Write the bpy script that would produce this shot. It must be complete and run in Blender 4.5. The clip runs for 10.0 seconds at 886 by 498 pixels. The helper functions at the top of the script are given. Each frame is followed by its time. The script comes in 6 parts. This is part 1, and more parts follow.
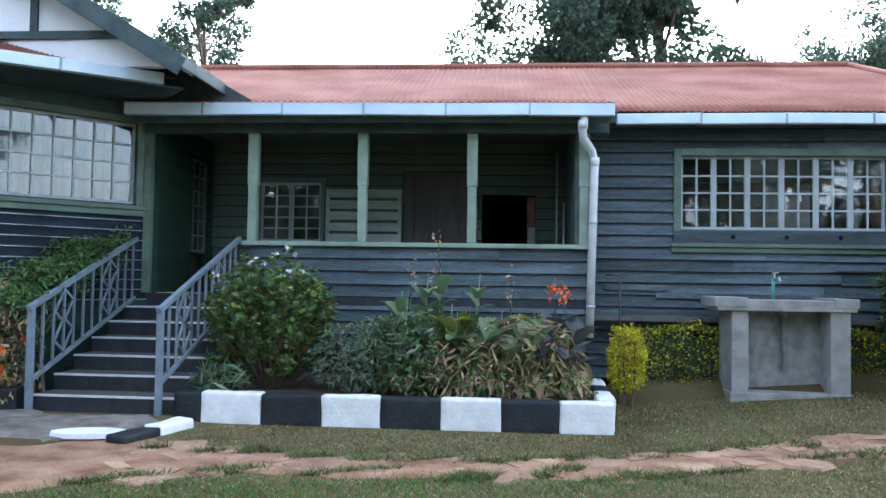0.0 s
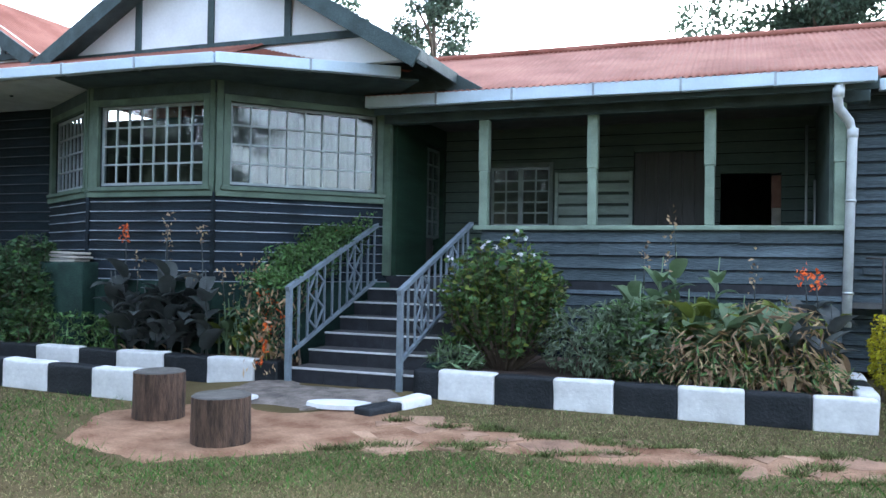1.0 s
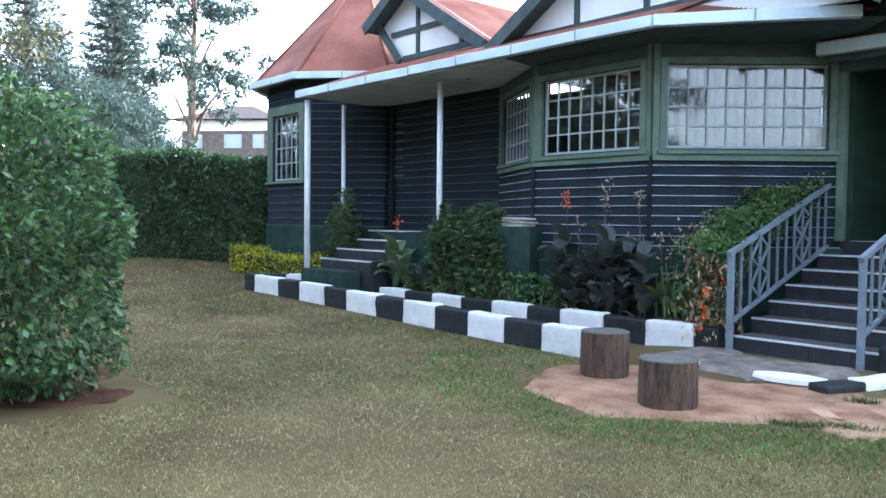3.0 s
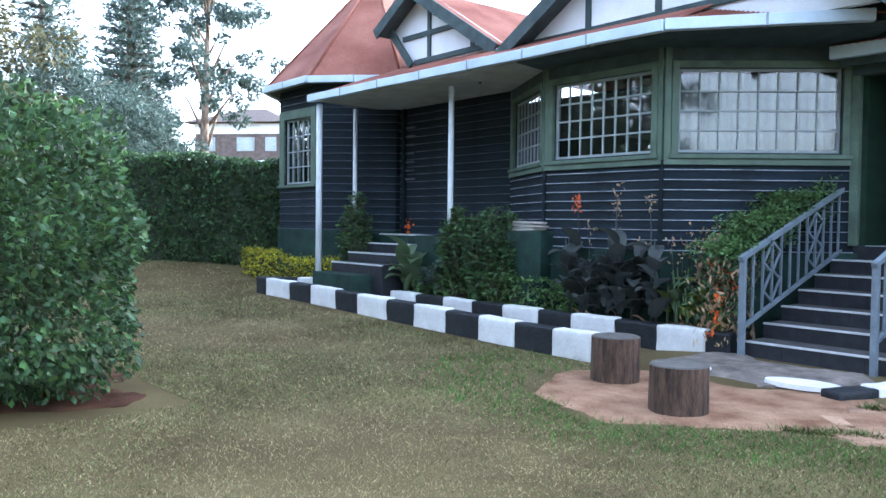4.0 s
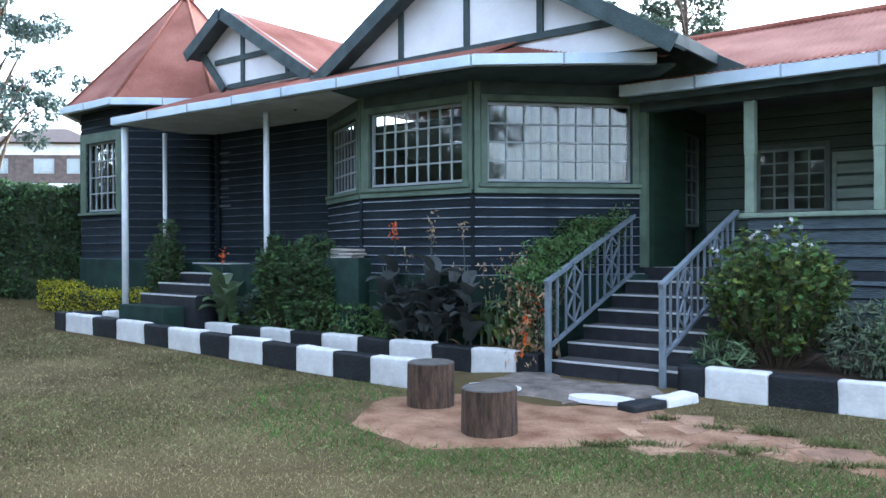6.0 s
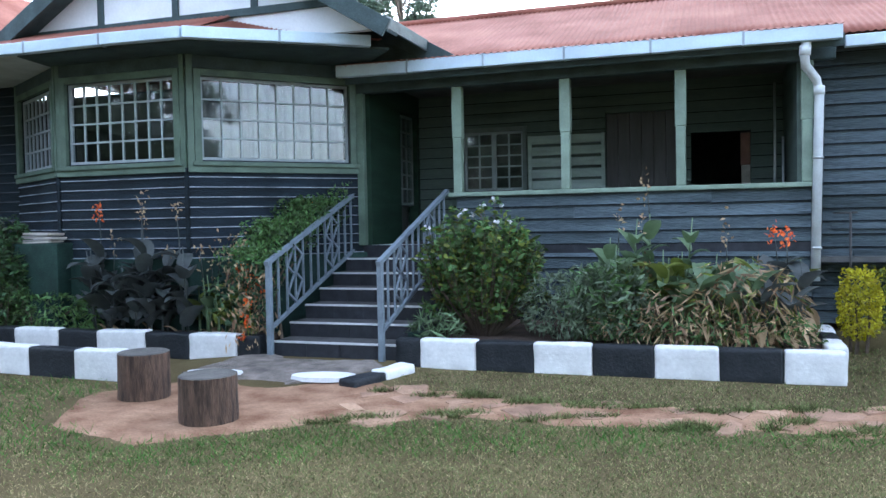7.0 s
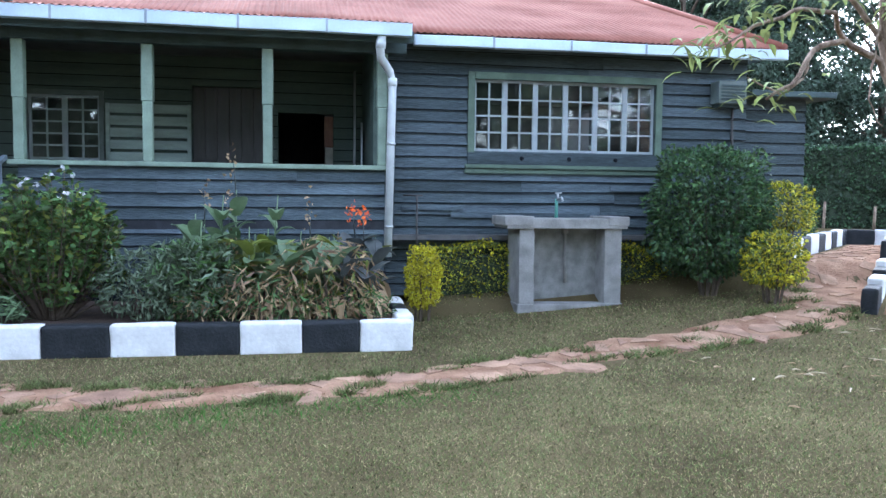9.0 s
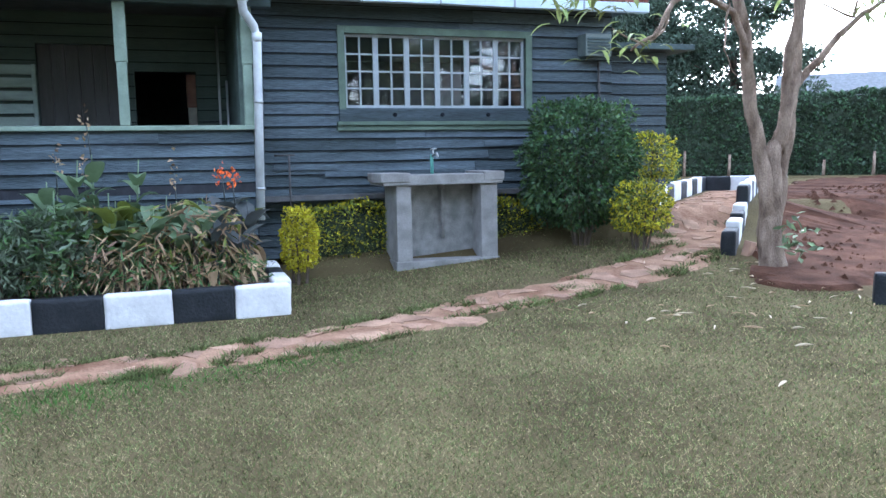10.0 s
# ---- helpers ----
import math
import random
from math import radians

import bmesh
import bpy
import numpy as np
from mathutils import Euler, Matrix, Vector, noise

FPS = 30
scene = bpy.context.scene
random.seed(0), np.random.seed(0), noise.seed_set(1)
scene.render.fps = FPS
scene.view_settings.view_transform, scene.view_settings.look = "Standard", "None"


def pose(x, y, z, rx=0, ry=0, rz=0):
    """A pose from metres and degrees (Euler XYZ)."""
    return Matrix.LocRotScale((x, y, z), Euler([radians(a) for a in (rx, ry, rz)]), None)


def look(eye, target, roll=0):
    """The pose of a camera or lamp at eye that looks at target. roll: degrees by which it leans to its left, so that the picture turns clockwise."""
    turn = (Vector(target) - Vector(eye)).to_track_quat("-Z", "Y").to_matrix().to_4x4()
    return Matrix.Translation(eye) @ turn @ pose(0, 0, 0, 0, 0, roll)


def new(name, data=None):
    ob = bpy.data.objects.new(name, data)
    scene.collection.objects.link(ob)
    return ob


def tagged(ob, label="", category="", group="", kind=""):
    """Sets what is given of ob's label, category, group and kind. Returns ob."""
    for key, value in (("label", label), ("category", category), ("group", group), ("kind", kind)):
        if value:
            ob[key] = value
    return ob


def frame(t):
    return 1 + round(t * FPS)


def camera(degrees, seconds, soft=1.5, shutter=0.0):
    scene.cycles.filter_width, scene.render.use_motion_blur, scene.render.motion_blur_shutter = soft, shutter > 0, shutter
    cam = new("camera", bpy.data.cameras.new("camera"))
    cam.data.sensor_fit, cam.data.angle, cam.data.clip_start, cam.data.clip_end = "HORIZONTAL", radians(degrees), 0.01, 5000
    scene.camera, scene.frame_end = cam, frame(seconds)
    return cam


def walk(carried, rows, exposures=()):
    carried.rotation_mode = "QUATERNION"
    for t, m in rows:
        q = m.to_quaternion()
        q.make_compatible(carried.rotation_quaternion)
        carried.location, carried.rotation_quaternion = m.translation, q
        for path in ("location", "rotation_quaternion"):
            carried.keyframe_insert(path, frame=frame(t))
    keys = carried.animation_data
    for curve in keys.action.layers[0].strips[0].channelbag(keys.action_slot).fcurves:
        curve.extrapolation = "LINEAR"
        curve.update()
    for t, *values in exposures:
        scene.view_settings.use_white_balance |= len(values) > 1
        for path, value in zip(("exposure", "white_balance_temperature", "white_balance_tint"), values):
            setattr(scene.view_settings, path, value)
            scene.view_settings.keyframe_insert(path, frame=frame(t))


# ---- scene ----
cam = camera(57.8, 10.0)
PATH = [
    (0, (0.54, -0.109, 1.43), (0.381, 1.884, 1.502), 0.9),
    (0.5, (0.526, -0.091, 1.423), (0.093, 1.862, 1.454), 1.2),
    (1, (0.484, -0.092, 1.405), (-0.218, 1.78, 1.433), 0.9),
    (1.5, (0.434, -0.119, 1.39), (-0.507, 1.646, 1.378), 1.0),
    (2, (0.396, -0.138, 1.388), (-0.797, 1.467, 1.361), 0.3),
    (2.5, (0.345, -0.169, 1.388), (-1.054, 1.259, 1.348), 0.3),
    (3, (0.316, -0.204, 1.396), (-1.211, 1.086, 1.323), 0.6),
    (4.3, (0.331, -0.19, 1.417), (-1.216, 1.076, 1.353), 0.7),
    (4.5, (0.326, -0.183, 1.417), (-1.202, 1.106, 1.381), 0.5),
    (5, (0.328, -0.17, 1.423), (-1.123, 1.206, 1.462), 0.4),
    (5.2, (0.336, -0.174, 1.427), (-1.083, 1.235, 1.471), 0.2),
    (6.3, (0.438, -0.163, 1.495), (-0.656, 1.512, 1.484), -0.5),
    (6.5, (0.449, -0.164, 1.499), (-0.517, 1.588, 1.492), -0.9),
    (7, (0.467, -0.168, 1.5), (-0.173, 1.725, 1.429), -1.1),
    (7.5, (0.473, -0.148, 1.503), (0.165, 1.826, 1.416), -0.5),
    (8, (0.488, -0.148, 1.495), (0.402, 1.848, 1.411), -0.0),
    (8.5, (0.49, -0.135, 1.48), (0.635, 1.857, 1.379), 0.5),
    (9, (0.505, -0.122, 1.462), (0.851, 1.844, 1.337), 0.6),
    (9.5, (0.522, -0.092, 1.453), (1.036, 1.835, 1.298), -0.7),
    (10, (0.541, -0.021, 1.435), (1.176, 1.862, 1.209), -1.1),
]
walk(cam, [(t, look(eye, target, roll)) for t, eye, target, roll in PATH], [(0.0, 3.1, 5700, 8), (2.0, 3.25, 5700, 9), (3.2, 3.3, 5600, 10), (4.5, 3.2, 5500, 10), (5.0, 3.08, 5500, 10), (6.5, 3.15, 5650, 9), (8.0, 3.35, 5600, 10), (10.0, 3.4, 5500, 12)])

# ---- light ----
SUN_AZ, SUN_EL = radians(8), radians(24)       # behind the house, veiled by haze
world = bpy.data.worlds.new("sky")
scene.world = world
world.use_nodes = True
wn = world.node_tree.nodes
sky = wn.new("ShaderNodeTexSky")
sky.sky_type = "NISHITA"
sky.sun_disc = False
sky.sun_elevation, sky.sun_rotation = SUN_EL, SUN_AZ
sky.air_density, sky.dust_density, sky.ozone_density = 1.0, 2.0, 2.0
soft_sky = wn.new("ShaderNodeHueSaturation")
soft_sky.inputs["Saturation"].default_value = 0.45
world.node_tree.links.new(sky.outputs[0], soft_sky.inputs["Color"])
world.node_tree.links.new(soft_sky.outputs[0], wn["Background"].inputs["Color"])
wn["Background"].inputs["Strength"].default_value = 0.15
sun = new("sun", bpy.data.lights.new("sun", "SUN"))
sun.data.energy, sun.data.angle, sun.data.color = 0.8, radians(14), (1.0, 0.95, 0.88)
sun.matrix_world = look((0, 0, 40), (0 - 40 * math.sin(SUN_AZ), -40 * math.cos(SUN_AZ), 40 - 40 * math.tan(SUN_EL)))

# ---- materials ----


def mat(name, col, rough=0.7, var=0.25, scale=6.0, fine=60.0, bump=0.15, metal=0.0, stretch=(1, 1, 1), col2=None, island=0.0, obrand=0.0, spec=0.5):
    """Procedural surface: two scales of noise in the colour, fine relief, optional spread per piece."""
    m = bpy.data.materials.new(name)
    m.use_nodes = True
    nt = m.node_tree
    n, link = nt.nodes, nt.links.new
    b = n["Principled BSDF"]
    b.inputs["Roughness"].default_value = rough
    b.inputs["Metallic"].default_value = metal
    tc = n.new("ShaderNodeTexCoord")
    mp = n.new("ShaderNodeMapping")
    mp.inputs["Scale"].default_value = stretch
    link(tc.outputs["Object"], mp.inputs["Vector"])
    big, small = n.new("ShaderNodeTexNoise"), n.new("ShaderNodeTexNoise")
    big.inputs["Scale"].default_value, small.inputs["Scale"].default_value = scale, fine
    big.inputs["Detail"].default_value = 5
    small.inputs["Detail"].default_value = 3
    for t in (big, small):
        link(mp.outputs[0], t.inputs["Vector"])
    ramp = n.new("ShaderNodeMix")
    ramp.data_type = "RGBA"
    ramp.inputs["A"].default_value = (*[c * (1 - var) for c in col], 1)
    ramp.inputs["B"].default_value = (*(col2 or [min(1, c * (1 + var)) for c in col]), 1)
    spread = n.new("ShaderNodeMapRange")
    spread.inputs["From Min"].default_value, spread.inputs["From Max"].default_value = 0.3, 0.7
    link(big.outputs["Fac"], spread.inputs["Value"])
    link(spread.outputs[0], ramp.inputs["Factor"])
    hsv = n.new("ShaderNodeHueSaturation")
    link(ramp.outputs["Result"], hsv.inputs["Color"])
    val = n.new("ShaderNodeMapRange")
    val.inputs["To Min"].default_value, val.inputs["To Max"].default_value = 1 - var, 1 + var
    link(small.outputs["Fac"], val.inputs["Value"])
    last = val.outputs[0]
    if island or obrand:
        src = n.new("ShaderNodeNewGeometry").outputs["Random Per Island"] if island else n.new("ShaderNodeObjectInfo").outputs["Random"]
        k = island or obrand
        r2 = n.new("ShaderNodeMapRange")
        r2.inputs["To Min"].default_value, r2.inputs["To Max"].default_value = 1 - k, 1 + k
        link(src, r2.inputs["Value"])
        mul = n.new("ShaderNodeMath")
        mul.operation = "MULTIPLY"
        link(last, mul.inputs[0])
        link(r2.outputs[0], mul.inputs[1])
        last = mul.outputs[0]
        hue = n.new("ShaderNodeMapRange")
        hue.inputs["To Min"].default_value, hue.inputs["To Max"].default_value = 0.5 - 0.03 * k, 0.5 + 0.03 * k
        link(src, hue.inputs["Value"])
        link(hue.outputs[0], hsv.inputs["Hue"])
    link(last, hsv.inputs["Value"])
    link(hsv.outputs[0], b.inputs["Base Color"])
    if bump:
        bp = n.new("ShaderNodeBump")
        bp.inputs["Strength"].default_value = bump
        bp.inputs["Distance"].default_value = 0.02
        link(small.outputs["Fac"], bp.inputs["Height"])
        link(bp.outputs[0], b.inputs["Normal"])
    b.inputs["Specular IOR Level"].default_value = spec
    return m


def glass(name, tint=(0.9, 0.95, 0.95)):
    m = bpy.data.materials.new(name)
    m.use_nodes = True
    b = m.node_tree.nodes["Principled BSDF"]
    b.inputs["Base Color"].default_value = (*tint, 1)
    b.inputs["Transmission Weight"].default_value = 1.0
    b.inputs["Roughness"].default_value = 0.0
    b.inputs["IOR"].default_value = 1.5
    return m


GRAIN = (0.25, 6, 6)
M_BOARD = mat("dark stained boards", (0.0075, 0.0125, 0.0180), 0.75, 0.5, 4, 50, 0.8, stretch=(0.3, 2, 2), obrand=0.3, spec=0.25, col2=(0.015, 0.026, 0.037))
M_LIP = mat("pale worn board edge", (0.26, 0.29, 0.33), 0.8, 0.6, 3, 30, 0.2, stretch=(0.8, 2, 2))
# about a third of M_LIP's value, for porch side board edges and battens
M_LIPDIM = mat("dull board edge", (0.085, 0.095, 0.115), 0.85, 0.6, 3, 30, 0.2, stretch=(0.8, 2, 2))
M_GREY = mat("weathered blue grey boards", (0.070, 0.092, 0.104), 0.8, 0.55, 3, 45, 0.8, stretch=(0.25, 2, 2), obrand=0.35, spec=0.3)
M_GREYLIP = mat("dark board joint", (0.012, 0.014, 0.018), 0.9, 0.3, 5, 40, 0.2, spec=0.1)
M_DGREEN = mat("dark green boards", (0.014, 0.034, 0.020), 0.7, 0.35, 3, 40, 0.3, stretch=(0.3, 2, 2), obrand=0.2, spec=0.25)
M_PGREEN = mat("pale green board", (0.085, 0.115, 0.100), 0.75, 0.25, 3, 40, 0.3, stretch=(0.3, 2, 2), spec=0.3)
M_TRIM = mat("faded green paint", (0.100, 0.145, 0.108), 0.6, 0.25, 4, 50, 0.2, spec=0.35)
M_POST = mat("pale green paint", (0.22, 0.29, 0.225), 0.55, 0.2, 4, 50, 0.2)
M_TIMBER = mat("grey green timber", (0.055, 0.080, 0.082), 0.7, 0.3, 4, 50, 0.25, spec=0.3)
M_WHITE = mat("white plaster", (0.78, 0.79, 0.80), 0.85, 0.07, 2, 30, 0.15)
M_KWHITE = mat("white kerb paint", (0.67, 0.67, 0.665), 0.65, 0.13, 5, 30, 0.2, obrand=0.05)
M_KBLACK = mat("black kerb paint", (0.010, 0.014, 0.018), 0.6, 0.4, 5, 40, 0.4, col2=(0.022, 0.025, 0.03), spec=0.3)
M_GUTTER = mat("pale blue gutter paint", (0.56, 0.67, 0.76), 0.4, 0.1, 3, 40, 0.05)
M_SEAM = mat("gutter joint strap", (0.28, 0.33, 0.38), 0.5, 0.2)
M_PIPE = mat("white grey pipe paint", (0.62, 0.66, 0.68), 0.45, 0.12, 6, 50, 0.05)
M_ROOF = mat("faded red roof paint", (0.25, 0.083, 0.055), 0.8, 0.3, 1.2, 30, 0.1, col2=(0.31, 0.135, 0.098), spec=0.2)
M_FRAME = mat("pale grey window paint", (0.30, 0.34, 0.355), 0.55, 0.12, 6, 50, 0.1)
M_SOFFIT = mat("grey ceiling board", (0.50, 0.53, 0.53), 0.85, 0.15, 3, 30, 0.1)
# the shade of rooms and veranda ceiling is put into this dark grey
M_DARK = mat("shade-dark interior plaster", (0.10, 0.10, 0.10), 0.9, 0.2)
M_CURTAIN = mat("pale curtain", (0.115, 0.115, 0.12), 0.9, 0.06, 2, 20, 0.1, stretch=(8, 8, 0.3))
M_STEP = mat("dark slate tile", (0.022, 0.024, 0.030), 0.5, 0.35, 8, 60, 0.15, obrand=0.2, spec=0.35)
M_TREAD = mat("dusty tread tile", (0.075, 0.073, 0.072), 0.7, 0.3, 6, 60, 0.15, spec=0.3)
M_NOSE = mat("pale metal nosing", (0.65, 0.66, 0.68), 0.35, 0.1, metal=0.3)
M_IRON = mat("grey painted iron", (0.155, 0.19, 0.225), 0.45, 0.2, 8, 60, 0.1)
M_PLINTH = mat("green painted plinth", (0.016, 0.040, 0.032), 0.75, 0.4, 4, 40, 0.3, spec=0.3)
M_CONC = mat("grey cement render", (0.25, 0.245, 0.235), 0.9, 0.25, 5, 60, 0.3)
M_CONCD = mat("rough cement back", (0.22, 0.22, 0.21), 0.95, 0.3, 8, 80, 0.5)
M_SOIL = mat("red brown soil", (0.072, 0.034, 0.022), 0.95, 0.45, 3, 60, 0.6, col2=(0.115, 0.058, 0.037), spec=0.05)
M_BED = mat("dark bed soil", (0.07, 0.045, 0.032), 0.95, 0.4, 5, 50, 0.5)
M_PATH = mat("trodden red earth", (0.26, 0.135, 0.080), 0.95, 0.35, 3.2, 40, 0.9, col2=(0.36, 0.225, 0.145), spec=0.1)
M_FLAG = mat("worn flagstone", (0.31, 0.195, 0.13), 0.9, 0.35, 4, 50, 0.5, obrand=0.14, spec=0.1)
M_TAR = mat("grey gravel and cement", (0.165, 0.140, 0.120), 0.95, 0.5, 6, 70, 1.0)
M_BARK = mat("pale brown bark", (0.17, 0.115, 0.082), 0.95, 0.4, 5, 45, 1.0, col2=(0.38, 0.29, 0.22), stretch=(1.6, 1.6, 0.7), spec=0.2)
M_DBARK = mat("dark bark", (0.10, 0.075, 0.055), 0.95, 0.4, 6, 40, 0.6)
M_LOG = mat("rough log bark", (0.055, 0.034, 0.024), 0.9, 0.6, 7, 40, 0.9, stretch=(3, 3, 0.5), col2=(0.15, 0.092, 0.062))
M_LOGTOP = mat("sawn log end", (0.075, 0.070, 0.062), 0.85, 0.35, 9, 50, 0.3)
M_GLASS = glass("window glass")
M_STEEL = mat("dull zinc", (0.45, 0.47, 0.48), 0.4, 0.15, metal=0.6)
M_TAPGREEN = mat("green pipe", (0.10, 0.30, 0.24), 0.5, 0.2)


def leafmat(name, col, rough=0.5, spread=0.45, spec=0.35):
    m = mat(name, col, rough, 0.25, 2.0, 20, 0.0, island=spread, spec=spec)
    b = m.node_tree.nodes["Principled BSDF"]
    out = m.node_tree.nodes["Material Output"]
    tl = m.node_tree.nodes.new("ShaderNodeBsdfTranslucent")
    mx = m.node_tree.nodes.new("ShaderNodeMixShader")
    mx.inputs[0].default_value = 0.3
    src = b.inputs["Base Color"].links[0].from_socket
    m.node_tree.links.new(src, tl.inputs["Color"])
    m.node_tree.links.new(b.outputs[0], mx.inputs[1])
    m.node_tree.links.new(tl.outputs[0], mx.inputs[2])
    m.node_tree.links.new(mx.outputs[0], out.inputs["Surface"])
    return m


L_HEDGE = leafmat("dark hedge leaf", (0.062, 0.115, 0.052), 0.45, 0.6)
L_MID = leafmat("mid green leaf", (0.09, 0.16, 0.05), 0.42, 0.6)
L_YEL = leafmat("yellow green leaf", (0.55, 0.50, 0.03), 0.5, 0.35)
L_OLIVE = leafmat("olive yellow leaf", (0.17, 0.20, 0.04), 0.5, 0.5)
L_CANNA = leafmat("broad green leaf", (0.15, 0.215, 0.115), 0.4, 0.55)
L_PURPLE = leafmat("dark purple leaf", (0.075, 0.086, 0.084), 0.4, 0.6)
L_DRY = leafmat("dry brown leaf", (0.40, 0.28, 0.17), 0.8, 0.45)
L_TREE = leafmat("far tree leaf", (0.055, 0.085, 0.055), 0.6, 0.5)
# distance haze is put into this paler leaf colour; spiky_plant shares it
L_PINE = leafmat("haze-paled blue green needle", (0.085, 0.125, 0.105), 0.6, 0.4)
L_GRASS = leafmat("lawn blade", (0.130, 0.150, 0.056), 0.8, 0.8, 0.12)
L_LUSH = leafmat("fresh grass blade", (0.070, 0.165, 0.030), 0.7, 0.4, 0.15)
L_STRAW = leafmat("straw blade", (0.34, 0.275, 0.155), 0.85, 0.7, 0.1)
L_ORANGE = leafmat("orange petal", (0.85, 0.16, 0.04), 0.6, 0.3)
L_LILAC = leafmat("lilac petal", (0.78, 0.77, 0.86), 0.6, 0.15)
L_GREYGREEN = leafmat("grey green feathery leaf", (0.15, 0.195, 0.125), 0.55, 0.5)
L_RUST = leafmat("rusty olive leaf", (0.095, 0.090, 0.040), 0.6, 0.4)
L_FALLEN = leafmat("fallen pale leaf", (0.58, 0.48, 0.34), 0.8, 0.35)

# ---- mesh helpers ----


def mesh_object(name, verts, faces, material, smooth=False):
    me = bpy.data.meshes.new(name)
    me.from_pydata([tuple(v) for v in verts], [], [tuple(f) for f in faces])
    me.validate()
    for m in (material if isinstance(material, (list, tuple)) else [material]):
        me.materials.append(m)
    if smooth:
        me.shade_smooth()
    return new(name, me)


def part(name, bm, material, parent, label="", smooth=False):
    me = bpy.data.meshes.new(name)
    bm.normal_update()
    bm.to_mesh(me)
    bm.free()
    for m in (material if isinstance(material, (list, tuple)) else [material]):
        me.materials.append(m)
    if smooth:
        me.shade_smooth()
    ob = new(name, me)
    if parent:
        ob.parent = parent
    return tagged(ob, label)


def thing(name, label, category, place=(0, 0, 0), turn=0, group="", kind=""):
    ob = new(name)
    ob.empty_display_size = 0.1
    ob.matrix_world = pose(*place, 0, 0, turn)
    return tagged(ob, label, category, group, kind)


def box(x0, y0, z0, x1, y1, z1, bm=None, bevel=0.0, m=None):
    own = bmesh.new()
    bmesh.ops.create_cube(own, size=1)
    bmesh.ops.transform(own, matrix=Matrix.Translation(((x0 + x1) / 2, (y0 + y1) / 2, (z0 + z1) / 2)) @ Matrix.Diagonal((abs(x1 - x0), abs(y1 - y0), abs(z1 - z0), 1)), verts=own.verts)
    if bevel:
        bmesh.ops.bevel(own, geom=own.edges[:], offset=bevel, segments=2, affect="EDGES", profile=0.6)
    if m is not None:
        bmesh.ops.transform(own, matrix=m, verts=own.verts)
    if bm is None:
        return own
    tmp = bpy.data.meshes.new("tmp")
    own.to_mesh(tmp)
    own.free()
    bm.from_mesh(tmp)
    bpy.data.meshes.remove(tmp)
    return bm


def tube_data(points, radii, sides=8, cap=True):
    """Vertices and faces of a tapered tube along points."""
    pts = [Vector(p) for p in points]
    verts, faces = [], []
    up = Vector((0.13, 0.21, 0.97))
    for i, p in enumerate(pts):
        d = (pts[min(i + 1, len(pts) - 1)] - pts[max(i - 1, 0)]).normalized()
        a = d.cross(up if abs(d.dot(up)) < 0.95 else Vector((1, 0, 0))).normalized()
        b = d.cross(a)
        r = radii[i] if hasattr(radii, "__len__") else radii
        for k in range(sides):
            w = 2 * math.pi * k / sides
            verts.append(p + a * (r * math.cos(w)) + b * (r * math.sin(w)))
    for i in range(len(pts) - 1):
        for k in range(sides):
            k2 = (k + 1) % sides
            faces.append((i * sides + k, i * sides + k2, (i + 1) * sides + k2, (i + 1) * sides + k))
    if cap:
        faces.append(tuple(reversed(range(sides))))
        faces.append(tuple(range((len(pts) - 1) * sides, len(pts) * sides)))
    return verts, faces


def join_data(chunks):
    verts, faces = [], []
    for v, f in chunks:
        o = len(verts)
        verts += list(v)
        faces += [tuple(i + o for i in q) for q in f]
    return verts, faces


def tube(name, points, radii, material, parent=None, sides=8, label=""):
    ob = mesh_object(name, *tube_data(points, radii, sides), material, True)
    if parent:
        ob.parent = parent
    return tagged(ob, label)


RNG = np.random.default_rng(7)


def unit(v):
    return v / np.maximum(np.linalg.norm(v, axis=1, keepdims=True), 1e-9)


def leaves_data(centres, out, length, width, droop=0.25, fold=0.25, wild=0.7):
    """Folded leaf shapes of four corners at the centres, growing along out with a random turn."""
    n = len(centres)
    d = unit(out + RNG.normal(0, wild, (n, 3)))
    d[:, 2] -= droop
    d = unit(d)
    side = unit(np.cross(d, RNG.normal(0, 1, (n, 3)) + np.array([0, 0, 0.6])))
    nor = np.cross(side, d)
    ln = (length * RNG.uniform(0.6, 1.3, n))[:, None]
    wd = (width * RNG.uniform(0.6, 1.3, n))[:, None]
    base = centres - d * ln * 0.5
    tip = centres + d * ln * 0.5
    mid = centres + nor * fold * wd
    v = np.stack([base, mid - side * wd * 0.5, tip, mid + side * wd * 0.5], axis=1).reshape(-1, 3)
    i = np.arange(n)[:, None] * 4
    f = np.concatenate([i + np.array([[0, 2, 1]]), i + np.array([[0, 3, 2]])], axis=1).reshape(-1, 3)
    return v, f


def fast_mesh(name, v, f, material, parent=None, label="", kind="stuff"):
    me = bpy.data.meshes.new(name)
    me.vertices.add(len(v))
    me.vertices.foreach_set("co", np.asarray(v, dtype=np.float32).ravel())
    f = np.asarray(f, dtype=np.int32)
    me.loops.add(f.size)
    me.loops.foreach_set("vertex_index", f.ravel())
    me.polygons.add(len(f))
    me.polygons.foreach_set("loop_start", np.arange(len(f), dtype=np.int32) * f.shape[1])
    me.update(calc_edges=True)
    me.materials.append(material)
    ob = new(name, me)
    if parent:
        ob.parent = parent
    return tagged(ob, label, kind=kind)


def smooth01(a):
    c = np.clip(a, 0, 1)
    return c * c * (3 - 2 * c)


